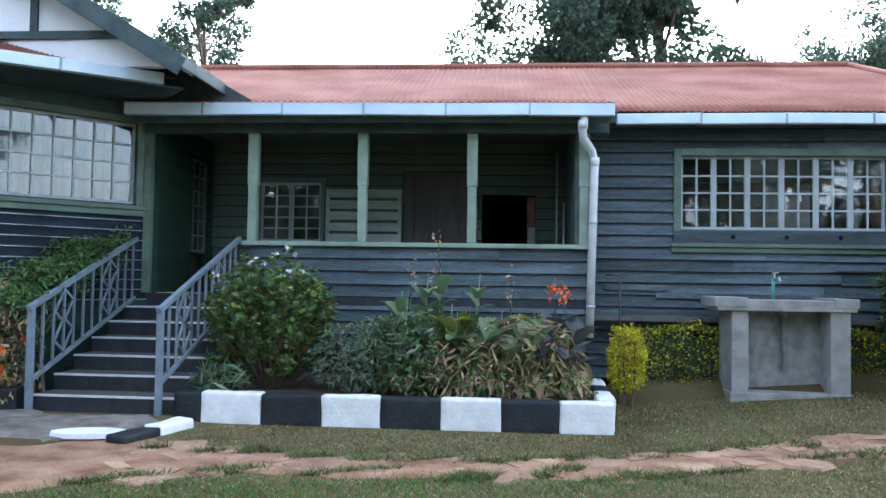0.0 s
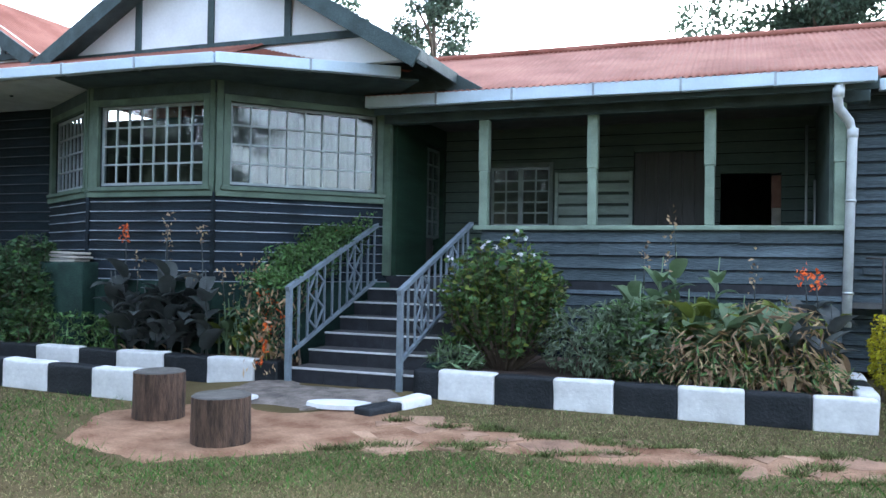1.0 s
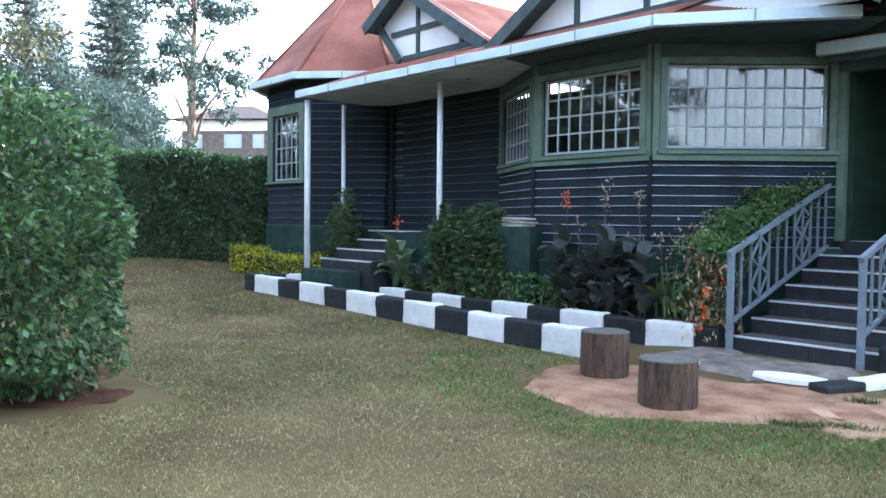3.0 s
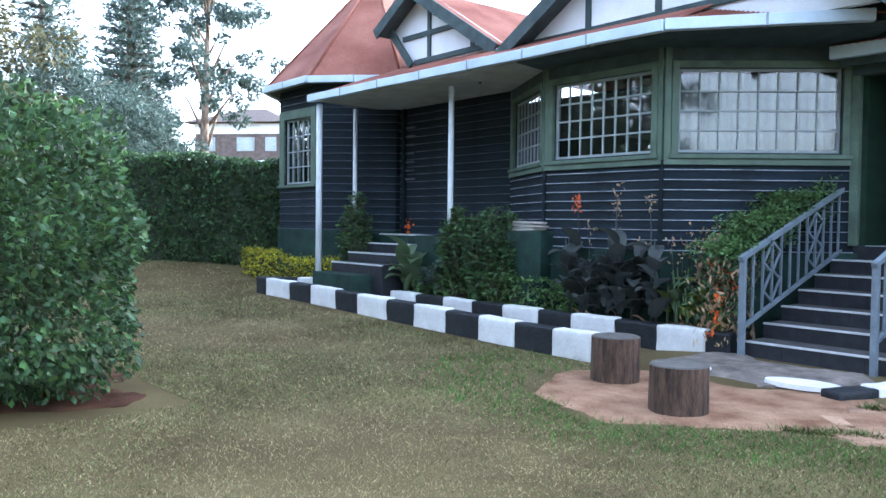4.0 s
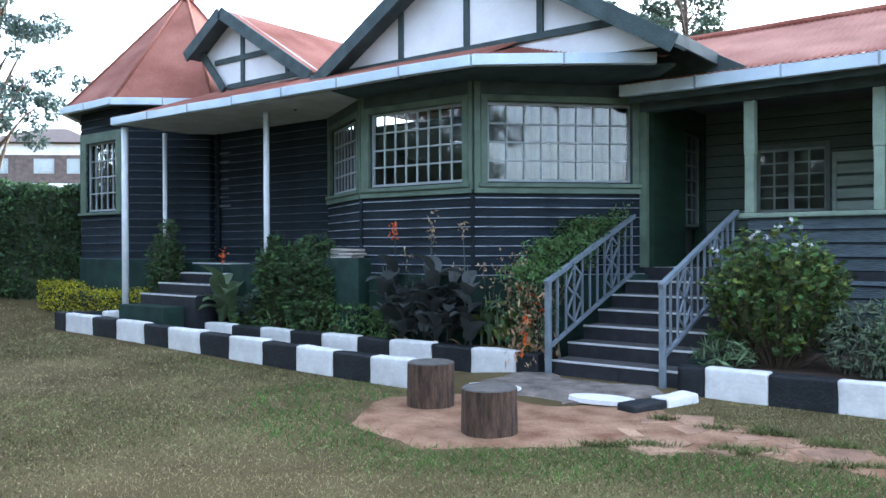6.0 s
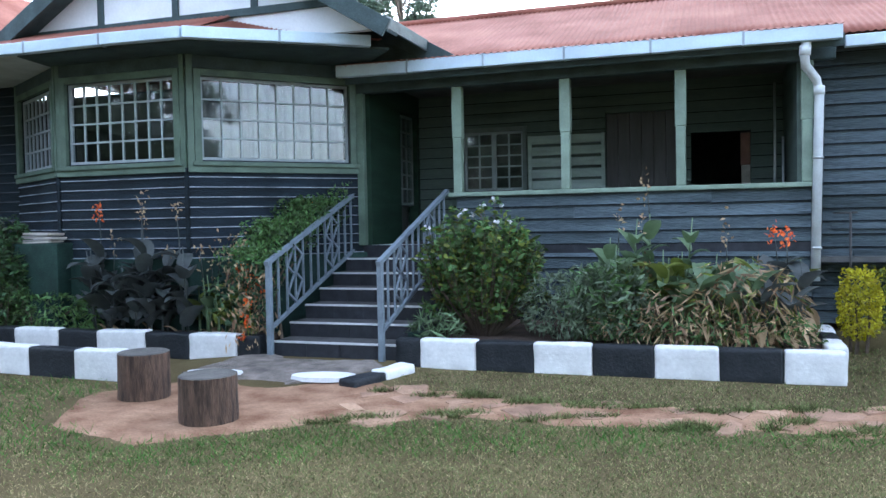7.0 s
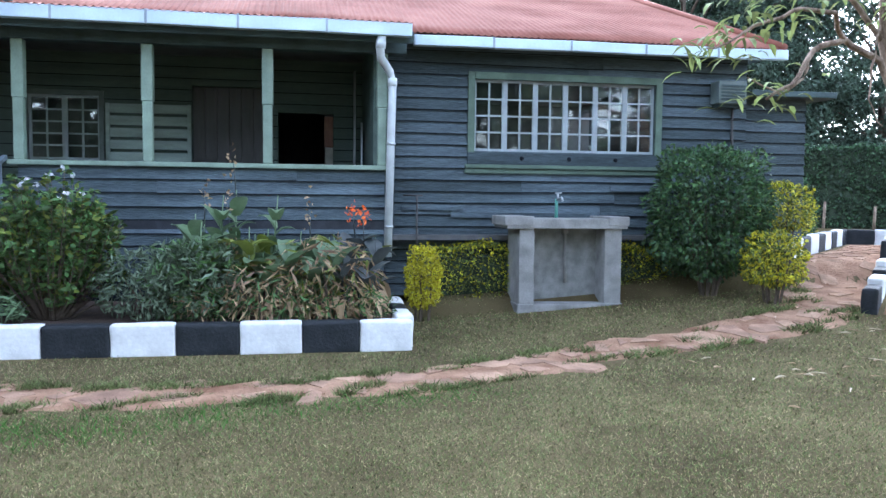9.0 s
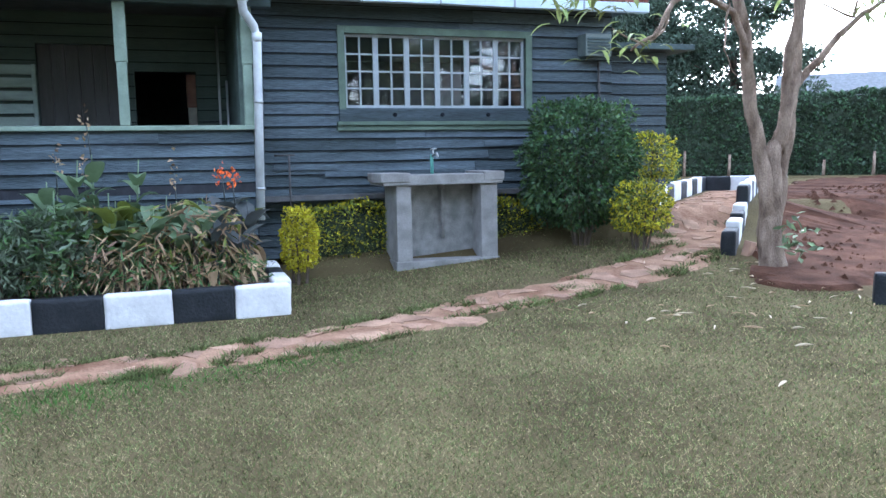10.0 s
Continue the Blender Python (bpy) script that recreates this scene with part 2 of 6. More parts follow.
def ground_z(x, y):
    """The lie of the lawn: it rises to the far ends and up to the wing's wall."""
    z = 0.42 * smooth01((x - 1.0) / 7) * smooth01((y - 5.5) / 5)
    z = z + 0.24 * smooth01((y - 9.35) / 0.6) * smooth01((x - 1.55) / 0.6)
    z = z + 0.55 * smooth01((-x - 12.5) / 6) * smooth01((y - 2) / 5)
    z = z + 0.10 * smooth01((-x - 5.0) / 8) * smooth01((y - 4) / 2)
    z = z + 0.06 * smooth01((y - 6.2) / 1.0) * smooth01((-2.3 - x) / 0.4) * smooth01((x + 5.0) / 0.4)
    return z


def gz(x, y):
    return float(ground_z(np.array(float(x)), np.array(float(y))))


# ---- ground ----
gx = np.concatenate([np.array([-900, -300, -120, -60, -40]), np.arange(-30, 30, 0.3), np.array([30, 40, 60, 120, 300, 900])])
gy = np.concatenate([np.array([-900, -300, -100, -40]), np.arange(-20, 30, 0.3), np.array([30, 40, 60, 120, 300, 900])])
X, Y = np.meshgrid(gx, gy)
Zg = ground_z(X, Y)
gv = np.stack([X.ravel(), Y.ravel(), Zg.ravel()], axis=1)
ni, nj = len(gy), len(gx)
ii, jj = np.meshgrid(np.arange(ni - 1), np.arange(nj - 1), indexing="ij")
a = (ii * nj + jj).ravel()
gf = np.stack([a, a + 1, a + nj + 1, a + nj], axis=1)
M_LAWN = mat("dry lawn turf", (0.105, 0.080, 0.040), 0.95, 0.3, 0.9, 150, 0.6, col2=(0.150, 0.122, 0.060), spec=0.05)
tagged(fast_mesh("ground", gv, gf, M_LAWN), "dry short lawn with worn brownish patches", "lawn", kind="structure")


def sheet(name, outline, lift, material, label, category, step=0.12, ragged=0.06):
    """A thin patch that follows the ground, with an uneven edge."""
    xs = [p[0] for p in outline]
    ys = [p[1] for p in outline]
    bm = bmesh.new()
    pts = []
    n = len(outline)
    for i in range(n):
        p, q = Vector(outline[i]), Vector(outline[(i + 1) % n])
        k = max(1, int((q - p).length / step))
        for j in range(k):
            c = p.lerp(q, j / k)
            w = noise.noise_vector(Vector((c.x * 1.7, c.y * 1.7, 3.1))) * ragged * 2 + noise.noise_vector(Vector((c.x * 7, c.y * 7, 1))) * ragged
            pts.append((c.x + w.x, c.y + w.y))
    vs = [bm.verts.new((x, y, gz(x, y) + lift)) for x, y in pts]
    f = bm.faces.new(vs)
    if f.normal.z < 0:
        f.normal_flip()
    bmesh.ops.triangulate(bm, faces=[f])
    bmesh.ops.subdivide_edges(bm, edges=[e for e in bm.edges if e.calc_length() > 0.5], cuts=3, use_grid_fill=True)
    for v in bm.verts:
        v.co.z = gz(v.co.x, v.co.y) + (-0.02 if v.is_boundary else lift) + 0.006 * noise.noise(v.co * 3)
    bmesh.ops.recalc_face_normals(bm, faces=bm.faces[:])
    if sum(fc.normal.z for fc in bm.faces) < 0:
        bmesh.ops.reverse_faces(bm, faces=bm.faces[:])
    ob = part(name, bm, material, None)
    return tagged(ob, label, category, kind="structure")


PATH_LO = [(-4.75, 5.3), (-4.3, 4.55), (-3.3, 4.22), (-2.4, 5.1), (-1.3, 5.58), (0.27, 5.65), (1.46, 5.75), (2.9, 6.45), (3.9, 6.86), (5.6, 7.3), (6.5, 7.75), (7.1, 8.3), (9.0, 10.4), (11.6, 13.15)]
PATH_UP = [(-4.8, 5.6), (-4.5, 6.25), (-3.5, 6.4), (-2.3, 6.65), (-0.95, 6.28), (0.4, 6.28), (1.76, 6.7), (2.7, 7.2), (3.5, 7.5), (4.9, 8.0), (6.1, 8.55), (6.85, 9.5), (8.4, 11.2), (10.9, 13.65)]
PATH_EDGE = PATH_LO + PATH_UP[::-1]
bm = bmesh.new()
rows_ = []
for k in range(len(PATH_LO) - 1):
    n = max(2, int((Vector(PATH_LO[k + 1]) - Vector(PATH_LO[k])).length / 0.1))
    for i in range(n):
        a, b = Vector(PATH_LO[k]).lerp(Vector(PATH_LO[k + 1]), i / n), Vector(PATH_UP[k]).lerp(Vector(PATH_UP[k + 1]), i / n)
        wob = 0.14 * noise.noise(Vector((a.x * 1.1, 0, 0))) + 0.09 * noise.noise(Vector((a.x * 4, 3, 0)))
        wob2 = 0.16 * noise.noise(Vector((b.x * 1.3, 7, 0))) + 0.12 * noise.noise(Vector((b.x * 4.5, 5, 0)))
        d = (b - a).normalized()
        a, b = a + d * wob, b + d * wob2
        rows_.append([bm.verts.new((q.x, q.y, gz(q.x, q.y) + (0.012 if 0 < j < 8 else -0.004) + 0.008 * noise.noise(Vector((q.x * 4, q.y * 4, 0))))) for j in range(9) for q in [a.lerp(b, j / 8)]])
for r0, r1 in zip(rows_, rows_[1:]):
    for j in range(8):
        bm.faces.new((r0[j], r1[j], r1[j + 1], r0[j + 1]))
bmesh.ops.recalc_face_normals(bm, faces=bm.faces[:])
if sum(f.normal.z for f in bm.faces) < 0:
    bmesh.ops.reverse_faces(bm, faces=bm.faces[:])
tagged(part("footpath", bm, M_PATH, None, "", True), "trodden reddish earth footpath worn across the lawn", "path", kind="structure")
sheet("apron", [(-4.75, 6.25), (-3.1, 6.35), (-2.55, 7.0), (-2.65, 7.5), (-4.3, 7.5), (-4.6, 7.0)], 0.026, M_TAR, "grey gravelly cement apron before the steps", "paving", ragged=0.03)
sheet("bare_soil", [(7.35, 8.0), (6.4, 7.1), (6.1, 6.6), (6.9, 6.25), (7.6, 6.2), (10, 5.6), (17, 5), (31, 13), (26, 19), (16, 16.5), (12.2, 13.2)], 0.055, M_SOIL, "bare reddish brown dug soil beside the path", "soil", ragged=0.2)
sheet("shrub_bed_soil", [(-7.4, 0.0), (-6.1, 0.3), (-5.65, 1.2), (-5.8, 1.95), (-7.4, 2.4)], 0.006, M_SOIL, "bare soil and dry leaves under the clipped shrub", "soil", ragged=0.1)


# ---- boarded walls ----
def frame_on(p0, p1):
    """Matrix with x along the wall from p0 to p1, y into the wall, z up."""
    a, b = Vector((*p0, 0)), Vector((*p1, 0))
    u = (b - a).normalized()
    v = Vector((-u.y, u.x, 0))
    m = Matrix(((u.x, v.x, 0, a.x), (u.y, v.y, 0, a.y), (0, 0, 1, 0), (0, 0, 0, 1)))
    return m, (b - a).length


BOARD_CACHE = {}


def board_mesh(length, height, mats, proud):
    key = (round(length, 2), round(height, 3), mats[0].name, proud)
    if key in BOARD_CACHE:
        return BOARD_CACHE[key]
    bm = bmesh.new()
    n = max(2, int(length / 0.35))
    rows = []
    seed = len(BOARD_CACHE) * 1.7
    for i in range(n + 1):
        x = length * i / n
        w = 0.004 * noise.noise(Vector((x * 1.1, seed, 0)))
        prof = [(-0.006, height + 0.012), (-proud + w, 0.011 + w), (-proud + 0.001 + w, w), (0.0, w)]
        rows.append([bm.verts.new((x, y, z)) for y, z in prof])
    for i in range(n):
        for k in range(3):
            f = bm.faces.new((rows[i][k], rows[i][k + 1], rows[i + 1][k + 1], rows[i + 1][k]))
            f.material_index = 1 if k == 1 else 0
    bm.faces.new(rows[0][::-1])
    bm.faces.new(rows[-1])
    bmesh.ops.recalc_face_normals(bm, faces=bm.faces[:])
    me = bpy.data.meshes.new("board")
    bm.to_mesh(me)
    bm.free()
    for m in mats:
        me.materials.append(m)
    BOARD_CACHE[key] = me
    return me


BOARD_JOBS = []
RNG_TILT = random.Random(2)


def wall(name, p0, p1, z0, z1, openings=(), mats=(M_BOARD, M_LIP), pitch=0.14, thick=0.14, label="", boards=True, core=None, proud=0.028, bz0=None, joints=0.0):
    """A wall with openings (u0, u1, z0, z1) cut through it, faced with overlapping boards."""
    m, length = frame_on(p0, p1)
    bm = bmesh.new()
    us = sorted({0.0, length, *[o[0] for o in openings], *[o[1] for o in openings]})
    for u0, u1 in zip(us, us[1:]):
        zs = [z0]
        for o in sorted(openings, key=lambda o: o[2]):
            if o[0] <= u0 + 1e-4 and o[1] >= u1 - 1e-4:
                zs += [o[2], o[3]]
        zs.append(z1)
        for a0, a1 in zip(zs[::2], zs[1::2]):
            if a1 - a0 > 0.005:
                box(u0, 0, a0, u1, thick, a1, bm)
    bmesh.ops.remove_doubles(bm, verts=bm.verts, dist=0.0005)
    ob = part(name, bm, core or mats[0], None)
    ob.matrix_world = m
    tagged(ob, label, "wall", kind="structure")
    if boards:
        BOARD_JOBS.append((ob, length, z0 if bz0 is None else bz0, z1, openings, mats, pitch, proud, joints))
    return ob


def lay_boards():
    rnd = random.Random(5)
    for ob, length, z0, z1, openings, mats, pitch, proud, joints in BOARD_JOBS:
        n = int(round((z1 - z0) / pitch))
        h = (z1 - z0) / n
        for r in range(n):
            a0, a1 = z0 + r * h, z0 + (r + 1) * h
            spans = [(0.0, length)]
            for o in openings:
                if o[2] < a1 - 0.03 and o[3] > a0 + 0.03:
                    nxt = []
                    for s0, s1 in spans:
                        if o[1] <= s0 or o[0] >= s1:
                            nxt.append((s0, s1))
                        else:
                            if o[0] - s0 > 0.04:
                                nxt.append((s0, o[0]))
                            if s1 - o[1] > 0.04:
                                nxt.append((o[1], s1))
                    spans = nxt
            if joints:
                cut = []
                for s0, s1 in spans:
                    if s1 - s0 > 1.6:
                        c = round(s0 + (s1 - s0) * rnd.uniform(0.25, 0.75), 1)
                        cut += [(s0, c), (c + 0.004, s1)]
                    else:
                        cut.append((s0, s1))
                spans = cut
            for s0, s1 in spans:
                b = new("board", board_mesh(s1 - s0, h, mats, proud))
                b.parent = ob
                b.matrix_local = pose(s0, 0, a0, rnd.uniform(-0.3, 0.3), rnd.uniform(-joints, joints) * 0.35, 0)


def beam(name, p0, p1, w, h, material, parent=None, label="", bevel=0.006):
    """A squared timber from p0 to p1, w across and h high."""
    a, b = Vector(p0), Vector(p1)
    d = (b - a).normalized()
    s = d.cross(Vector((0, 0, 1)))
    s = s.normalized() if s.length > 1e-4 else Vector((1, 0, 0))
    n = s.cross(d)
    m = Matrix(((d.x, s.x, n.x, a.x), (d.y, s.y, n.y, a.y), (d.z, s.z, n.z, a.z), (0, 0, 0, 1)))
    return part(name, box(0, -w / 2, -h / 2, (b - a).length, w / 2, h / 2, bevel=bevel, m=m), material, parent, label)


def window(name, p0, p1, z0, z1, cols, rows, label, setback=0.03, groups=None, frame_m=M_FRAME, casing=0.09, sill=True, casing_m=M_TRIM, curtain=None):
    """A small-paned window in the opening between p0 and p1."""
    m, length = frame_on(p0, p1)
    top = thing(name, label, "window", kind="structure")
    top.matrix_world = m
    cs = [(-casing, 0.0, z0 - 0.02, z1 + casing), (length, length + casing, z0 - 0.02, z1 + casing), (0.0, length, z1, z1 + casing)]
    for u0, u1, a0, a1 in cs:
        part("casing", box(u0, -0.05, a0, u1, 0.02, a1, bevel=0.005), casing_m, top, "green painted casing")
    if sill:
        part("window_sill", box(-casing - 0.03, -0.09, z0 - 0.075, length + casing + 0.03, 0.05, z0 - 0.022, bevel=0.008), casing_m, top, "green painted sill")
    groups = groups or [cols]
    gw = length / sum(groups)
    u = 0.0
    for gcols in groups:
        w = gcols * gw
        fr = bmesh.new()
        s = 0.035
        for b4 in ((u, u + s, z0, z1), (u + w - s, u + w, z0, z1), (u + s, u + w - s, z0, z0 + s), (u + s, u + w - s, z1 - s, z1)):
            box(b4[0], setback, b4[2], b4[1], setback + 0.045, b4[3], fr)
        sash = part("window_frame", fr, frame_m, top)
        pw, ph = (w - 2 * s) / gcols, (z1 - z0 - 2 * s) / rows
        for c in range(1, gcols):
            x = u + s + c * pw
            part("glazing_bar", box(x - 0.011, setback + 0.005, z0 + s, x + 0.011, setback + 0.035, z1 - s), frame_m, sash)
        for r in range(1, rows):
            z = z0 + s + r * ph
            part("glazing_bar", box(u + s, setback + 0.003, z - 0.011, u + w - s, setback + 0.037, z + 0.011), frame_m, sash)
        for c in range(gcols):
            for r in range(rows):
                tilt = 0.35
                x, z = u + s + (c + 0.5) * pw, z0 + s + (r + 0.5) * ph
                pane = part("pane", box(-pw / 2, -0.002, -ph / 2, pw / 2, 0.002, ph / 2), M_GLASS, sash)
                pane.matrix_local = pose(x, setback + 0.02, z, random.uniform(-tilt, tilt), 0, random.uniform(-tilt, tilt))
                pane.visible_shadow = False
        u += w
    if curtain:
        n = 60
        vs, fs = [], []
        for i in range(n + 1):
            x = length * i / n
            y = 0.22 + 0.006 * math.sin(i * 1.7) + 0.008 * math.sin(i * 0.6)
            vs += [(x, y, z0 + 0.02), (x, y, z1 - 0.02)]
        for i in range(n):
            fs.append((2 * i, 2 * i + 2, 2 * i + 3, 2 * i + 1))
        cu = mesh_object("curtain", vs, fs, M_CURTAIN, True)
        cu.matrix_world = m
        tagged(cu, curtain, "curtain")
    return top


FLOOR = 1.19
# bay
C0, C1, C2, C3 = (-9.05, 8.92), (-7.43, 8.0), (-5.52, 8.02), (-4.0, 9.7)
SILL, HEAD = 2.29, 3.30


def facet_len(p, q):
    return math.hypot(q[0] - p[0], q[1] - p[1])


for i, (p, q, cols, edge, cur) in enumerate(((C0, C1, 8, 0.17, None), (C1, C2, 8, 0.15, None), (C2, C3, 8, 0.17, "plain pale curtain drawn behind the bay window"))):
    ln = facet_len(p, q)
    wall(f"wall_bay_{i + 1}", p, q, 0.5, 3.545, [(edge, ln - edge, SILL, HEAD)], (M_BOARD, M_LIP), 0.135, label="dark stained weatherboard bay wall with pale board edges", boards=False)
    m, _ = frame_on(p, q)
    a, b = m @ Vector((edge, 0, 0)), m @ Vector((ln - edge, 0, 0))
    window(f"window_bay_{i + 1}", (a.x, a.y), (b.x, b.y), SILL, HEAD, cols, 4, "small-paned bay window with pale grey bars and green casing", casing=0.085, curtain=cur)
    wall(f"wall_bay_boards_{i + 1}", p, q, 1.1, SILL - 0.09, (), (M_BOARD, M_LIP), 0.125, thick=0.02, label="dark stained weatherboards with pale worn edges below the bay window")
    tr = thing(f"trim_bay_{i + 1}", "green painted bay trim boards", "trim", kind="structure")
    tr.matrix_world = m
    for u0, u1, z0, z1 in ((0.0, edge - 0.09, SILL - 0.09, 3.56), (ln - edge + 0.09, ln, SILL - 0.09, 3.56)):
        part("corner_board", box(u0, -0.04, z0, u1, 0.0, z1, bevel=0.004), M_TRIM, tr)
    part("sill_board", box(0, -0.06, SILL - 0.15, ln, 0.0, SILL - 0.08, bevel=0.004), M_TRIM, tr)
    part("head_board", box(0, -0.035, HEAD + 0.09, ln, 0.0, 3.545, bevel=0.004), M_TIMBER, tr)
# corner beads and plinth of the bay
for x, y in (C1, C2):
    tagged(beam("trim", (x, y - 0.02, 1.1), (x, y - 0.02, SILL - 0.1), 0.05, 0.05, M_BOARD), "dark corner bead of the bay", "trim", kind="structure")
for i, (p, q) in enumerate(((C0, C1), (C1, C2), (C2, C3))):
    m, ln = frame_on(p, q)
    pl = part(f"plinth_{i + 1}", box(-0.03, -0.07, -0.1, ln + 0.03, 0.1, 1.1, bevel=0.01), M_PLINTH, None)
    pl.matrix_world = m
    tagged(pl, "dark green painted masonry plinth", "plinth", kind="structure")

# porch beside the bay and the turret
TC, TR = Vector((-13.97, 9.6)), 1.98
tv = [(TC.x + TR * math.cos(radians(-22.5 - 45 * k)), TC.y + TR * math.sin(radians(-22.5 - 45 * k))) for k in range(8)]
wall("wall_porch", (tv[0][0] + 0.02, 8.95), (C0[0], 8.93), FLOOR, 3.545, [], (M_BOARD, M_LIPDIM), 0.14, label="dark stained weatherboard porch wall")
for k in range(8):
    p, q = tv[(k + 1) % 8], tv[k]
    ln = facet_len(p, q)
    ops = [(0.22, ln - 0.22, 2.15, 3.45)] if k in (1, 2, 3) else []
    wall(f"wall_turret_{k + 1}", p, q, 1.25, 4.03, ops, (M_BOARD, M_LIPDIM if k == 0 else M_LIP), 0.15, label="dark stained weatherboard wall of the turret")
    m, _ = frame_on(p, q)
    pl = part(f"plinth_turret_{k + 1}", box(-0.02, -0.05, -0.1, ln + 0.02, 0.1, 1.25, bevel=0.01), M_PLINTH, None)
    pl.matrix_world = m
    tagged(pl, "dark green painted turret plinth", "plinth", kind="structure")
    if ops:
        a, b = m @ Vector((0.22, 0, 0)), m @ Vector((ln - 0.22, 0, 0))
        window(f"window_turret_{k + 1}", (a.x, a.y), (b.x, b.y), 2.15, 3.45, 5, 4, "small-paned turret window in a green surround", casing=0.18, curtain=None)

# veranda
VX0, VX1, VY, BY = -4.0, 1.5, 9.7, 11.6
WOUT = 0.14
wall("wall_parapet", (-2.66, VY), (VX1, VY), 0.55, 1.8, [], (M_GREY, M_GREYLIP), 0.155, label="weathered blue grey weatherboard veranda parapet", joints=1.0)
tagged(part("parapet_rail", box(-2.76, VY - 0.07, 1.8, VX1 + 0.1, VY + 0.2, 1.855, bevel=0.01), M_POST, None), "pale green parapet capping rail", "rail", kind="structure")
wall("wall_veranda_side", (VX0, BY), (VX0, VY), FLOOR, 3.4, [(0.12, 0.82, FLOOR, 3.1)], (M_DGREEN, M_DGREEN), 0.15, label="dark green boarded wall at the veranda end")
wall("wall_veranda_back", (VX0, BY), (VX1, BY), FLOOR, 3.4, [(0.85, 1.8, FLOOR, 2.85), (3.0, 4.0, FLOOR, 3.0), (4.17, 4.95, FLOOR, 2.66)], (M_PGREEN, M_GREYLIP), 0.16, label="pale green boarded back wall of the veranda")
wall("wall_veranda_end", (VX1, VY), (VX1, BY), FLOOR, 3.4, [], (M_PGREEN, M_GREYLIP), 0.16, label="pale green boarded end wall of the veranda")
tagged(part("floor", box(VX0 - 0.1, VY - 0.02, FLOOR - 0.18, VX1, 15, FLOOR), M_STEP, None), "dark tiled veranda floor", "floor", kind="structure")
tagged(part("ceiling", box(VX0, 9.45, 3.4, VX1 + 0.2, 11.8, 3.43), M_DARK, None), "board veranda ceiling, its shade put into the dark colour", "ceiling", kind="structure")
ver = thing("veranda", "pale green timber veranda posts and beam", "veranda")
for x in (-2.635, -1.25, 0.105, 1.46):
    bm = bmesh.new()
    box(x - 0.055, VY - 0.06, 1.856, x + 0.055, VY + 0.06, 2.55, bm, 0.012)
    box(x - 0.065, VY - 0.065, 2.551, x + 0.065, VY + 0.065, 3.2, bm, 0.012)
    part("post", bm, M_POST, ver)
part("beam", box(VX0 - 0.05, VY - 0.08, 3.2, VX1 + 0.25, VY + 0.08, 3.4, bevel=0.01), M_TIMBER, ver, "grey green beam")
part("fascia", box(VX0 - 0.05, 9.36, 3.28, VX1 + 0.3, 9.39, 3.42, bevel=0.004), M_TIMBER, ver, "grey fascia board")
part("corner_post", box(VX0 - 0.02, VY - 0.09, FLOOR, VX0 + 0.075, VY + 0.06, 3.2, bevel=0.008), M_TRIM, ver)

# wing
WY, WX1 = 10.2, 6.55
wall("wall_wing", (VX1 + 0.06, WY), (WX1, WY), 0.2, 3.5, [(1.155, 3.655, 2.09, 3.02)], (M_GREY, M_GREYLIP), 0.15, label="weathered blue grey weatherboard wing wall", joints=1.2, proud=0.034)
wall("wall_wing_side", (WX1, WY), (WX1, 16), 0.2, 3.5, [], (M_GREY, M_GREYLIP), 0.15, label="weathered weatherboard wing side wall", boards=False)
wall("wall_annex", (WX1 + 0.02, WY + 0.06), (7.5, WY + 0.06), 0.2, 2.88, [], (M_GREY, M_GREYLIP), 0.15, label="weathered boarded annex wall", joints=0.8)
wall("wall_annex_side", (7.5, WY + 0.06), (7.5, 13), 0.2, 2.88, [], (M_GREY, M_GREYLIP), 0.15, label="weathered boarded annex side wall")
window("window_wing", (VX1 + 1.215, WY), (VX1 + 3.715, WY), 2.09, 3.02, 11, 4, "small-paned wing window with faded green surround", groups=[2, 2, 2, 2, 2, 2], casing=0.09, sill=False, frame_m=M_FRAME)
tagged(part("apron_board", box(VX1 + 1.125, WY - 0.05, 1.92, VX1 + 3.805, WY - 0.004, 2.07, bevel=0.005), M_GREY, None), "grey board under the wing window", "trim", kind="structure")
for k, (z0, z1, d) in enumerate(((1.865, 1.915, 0.09), (1.80, 1.86, 0.06))):
    tagged(part("trim", box(VX1 + 1.09, WY - d, z0, VX1 + 3.86, WY + 0.02, z1, bevel=0.008), M_TRIM, None), "green moulded sill of the wing window", "trim", kind="structure")

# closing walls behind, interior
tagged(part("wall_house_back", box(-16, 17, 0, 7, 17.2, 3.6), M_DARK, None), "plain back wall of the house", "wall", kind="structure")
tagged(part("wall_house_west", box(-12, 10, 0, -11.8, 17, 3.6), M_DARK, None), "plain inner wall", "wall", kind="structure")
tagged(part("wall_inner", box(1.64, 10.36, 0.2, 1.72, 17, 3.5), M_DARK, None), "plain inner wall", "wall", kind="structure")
tagged(part("floor_inside", box(-11.8, 9.9, FLOOR - 0.25, 6.5, 17, FLOOR - 0.19), M_DARK, None), "inner floor, room shade put into its dark colour", "floor", kind="structure")
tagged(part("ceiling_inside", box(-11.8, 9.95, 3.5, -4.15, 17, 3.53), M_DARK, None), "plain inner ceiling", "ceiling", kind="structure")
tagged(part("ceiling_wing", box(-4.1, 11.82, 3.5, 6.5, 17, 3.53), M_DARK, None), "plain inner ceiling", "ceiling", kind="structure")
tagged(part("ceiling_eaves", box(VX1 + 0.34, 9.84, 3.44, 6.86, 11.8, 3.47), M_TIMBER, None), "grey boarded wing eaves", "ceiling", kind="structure")


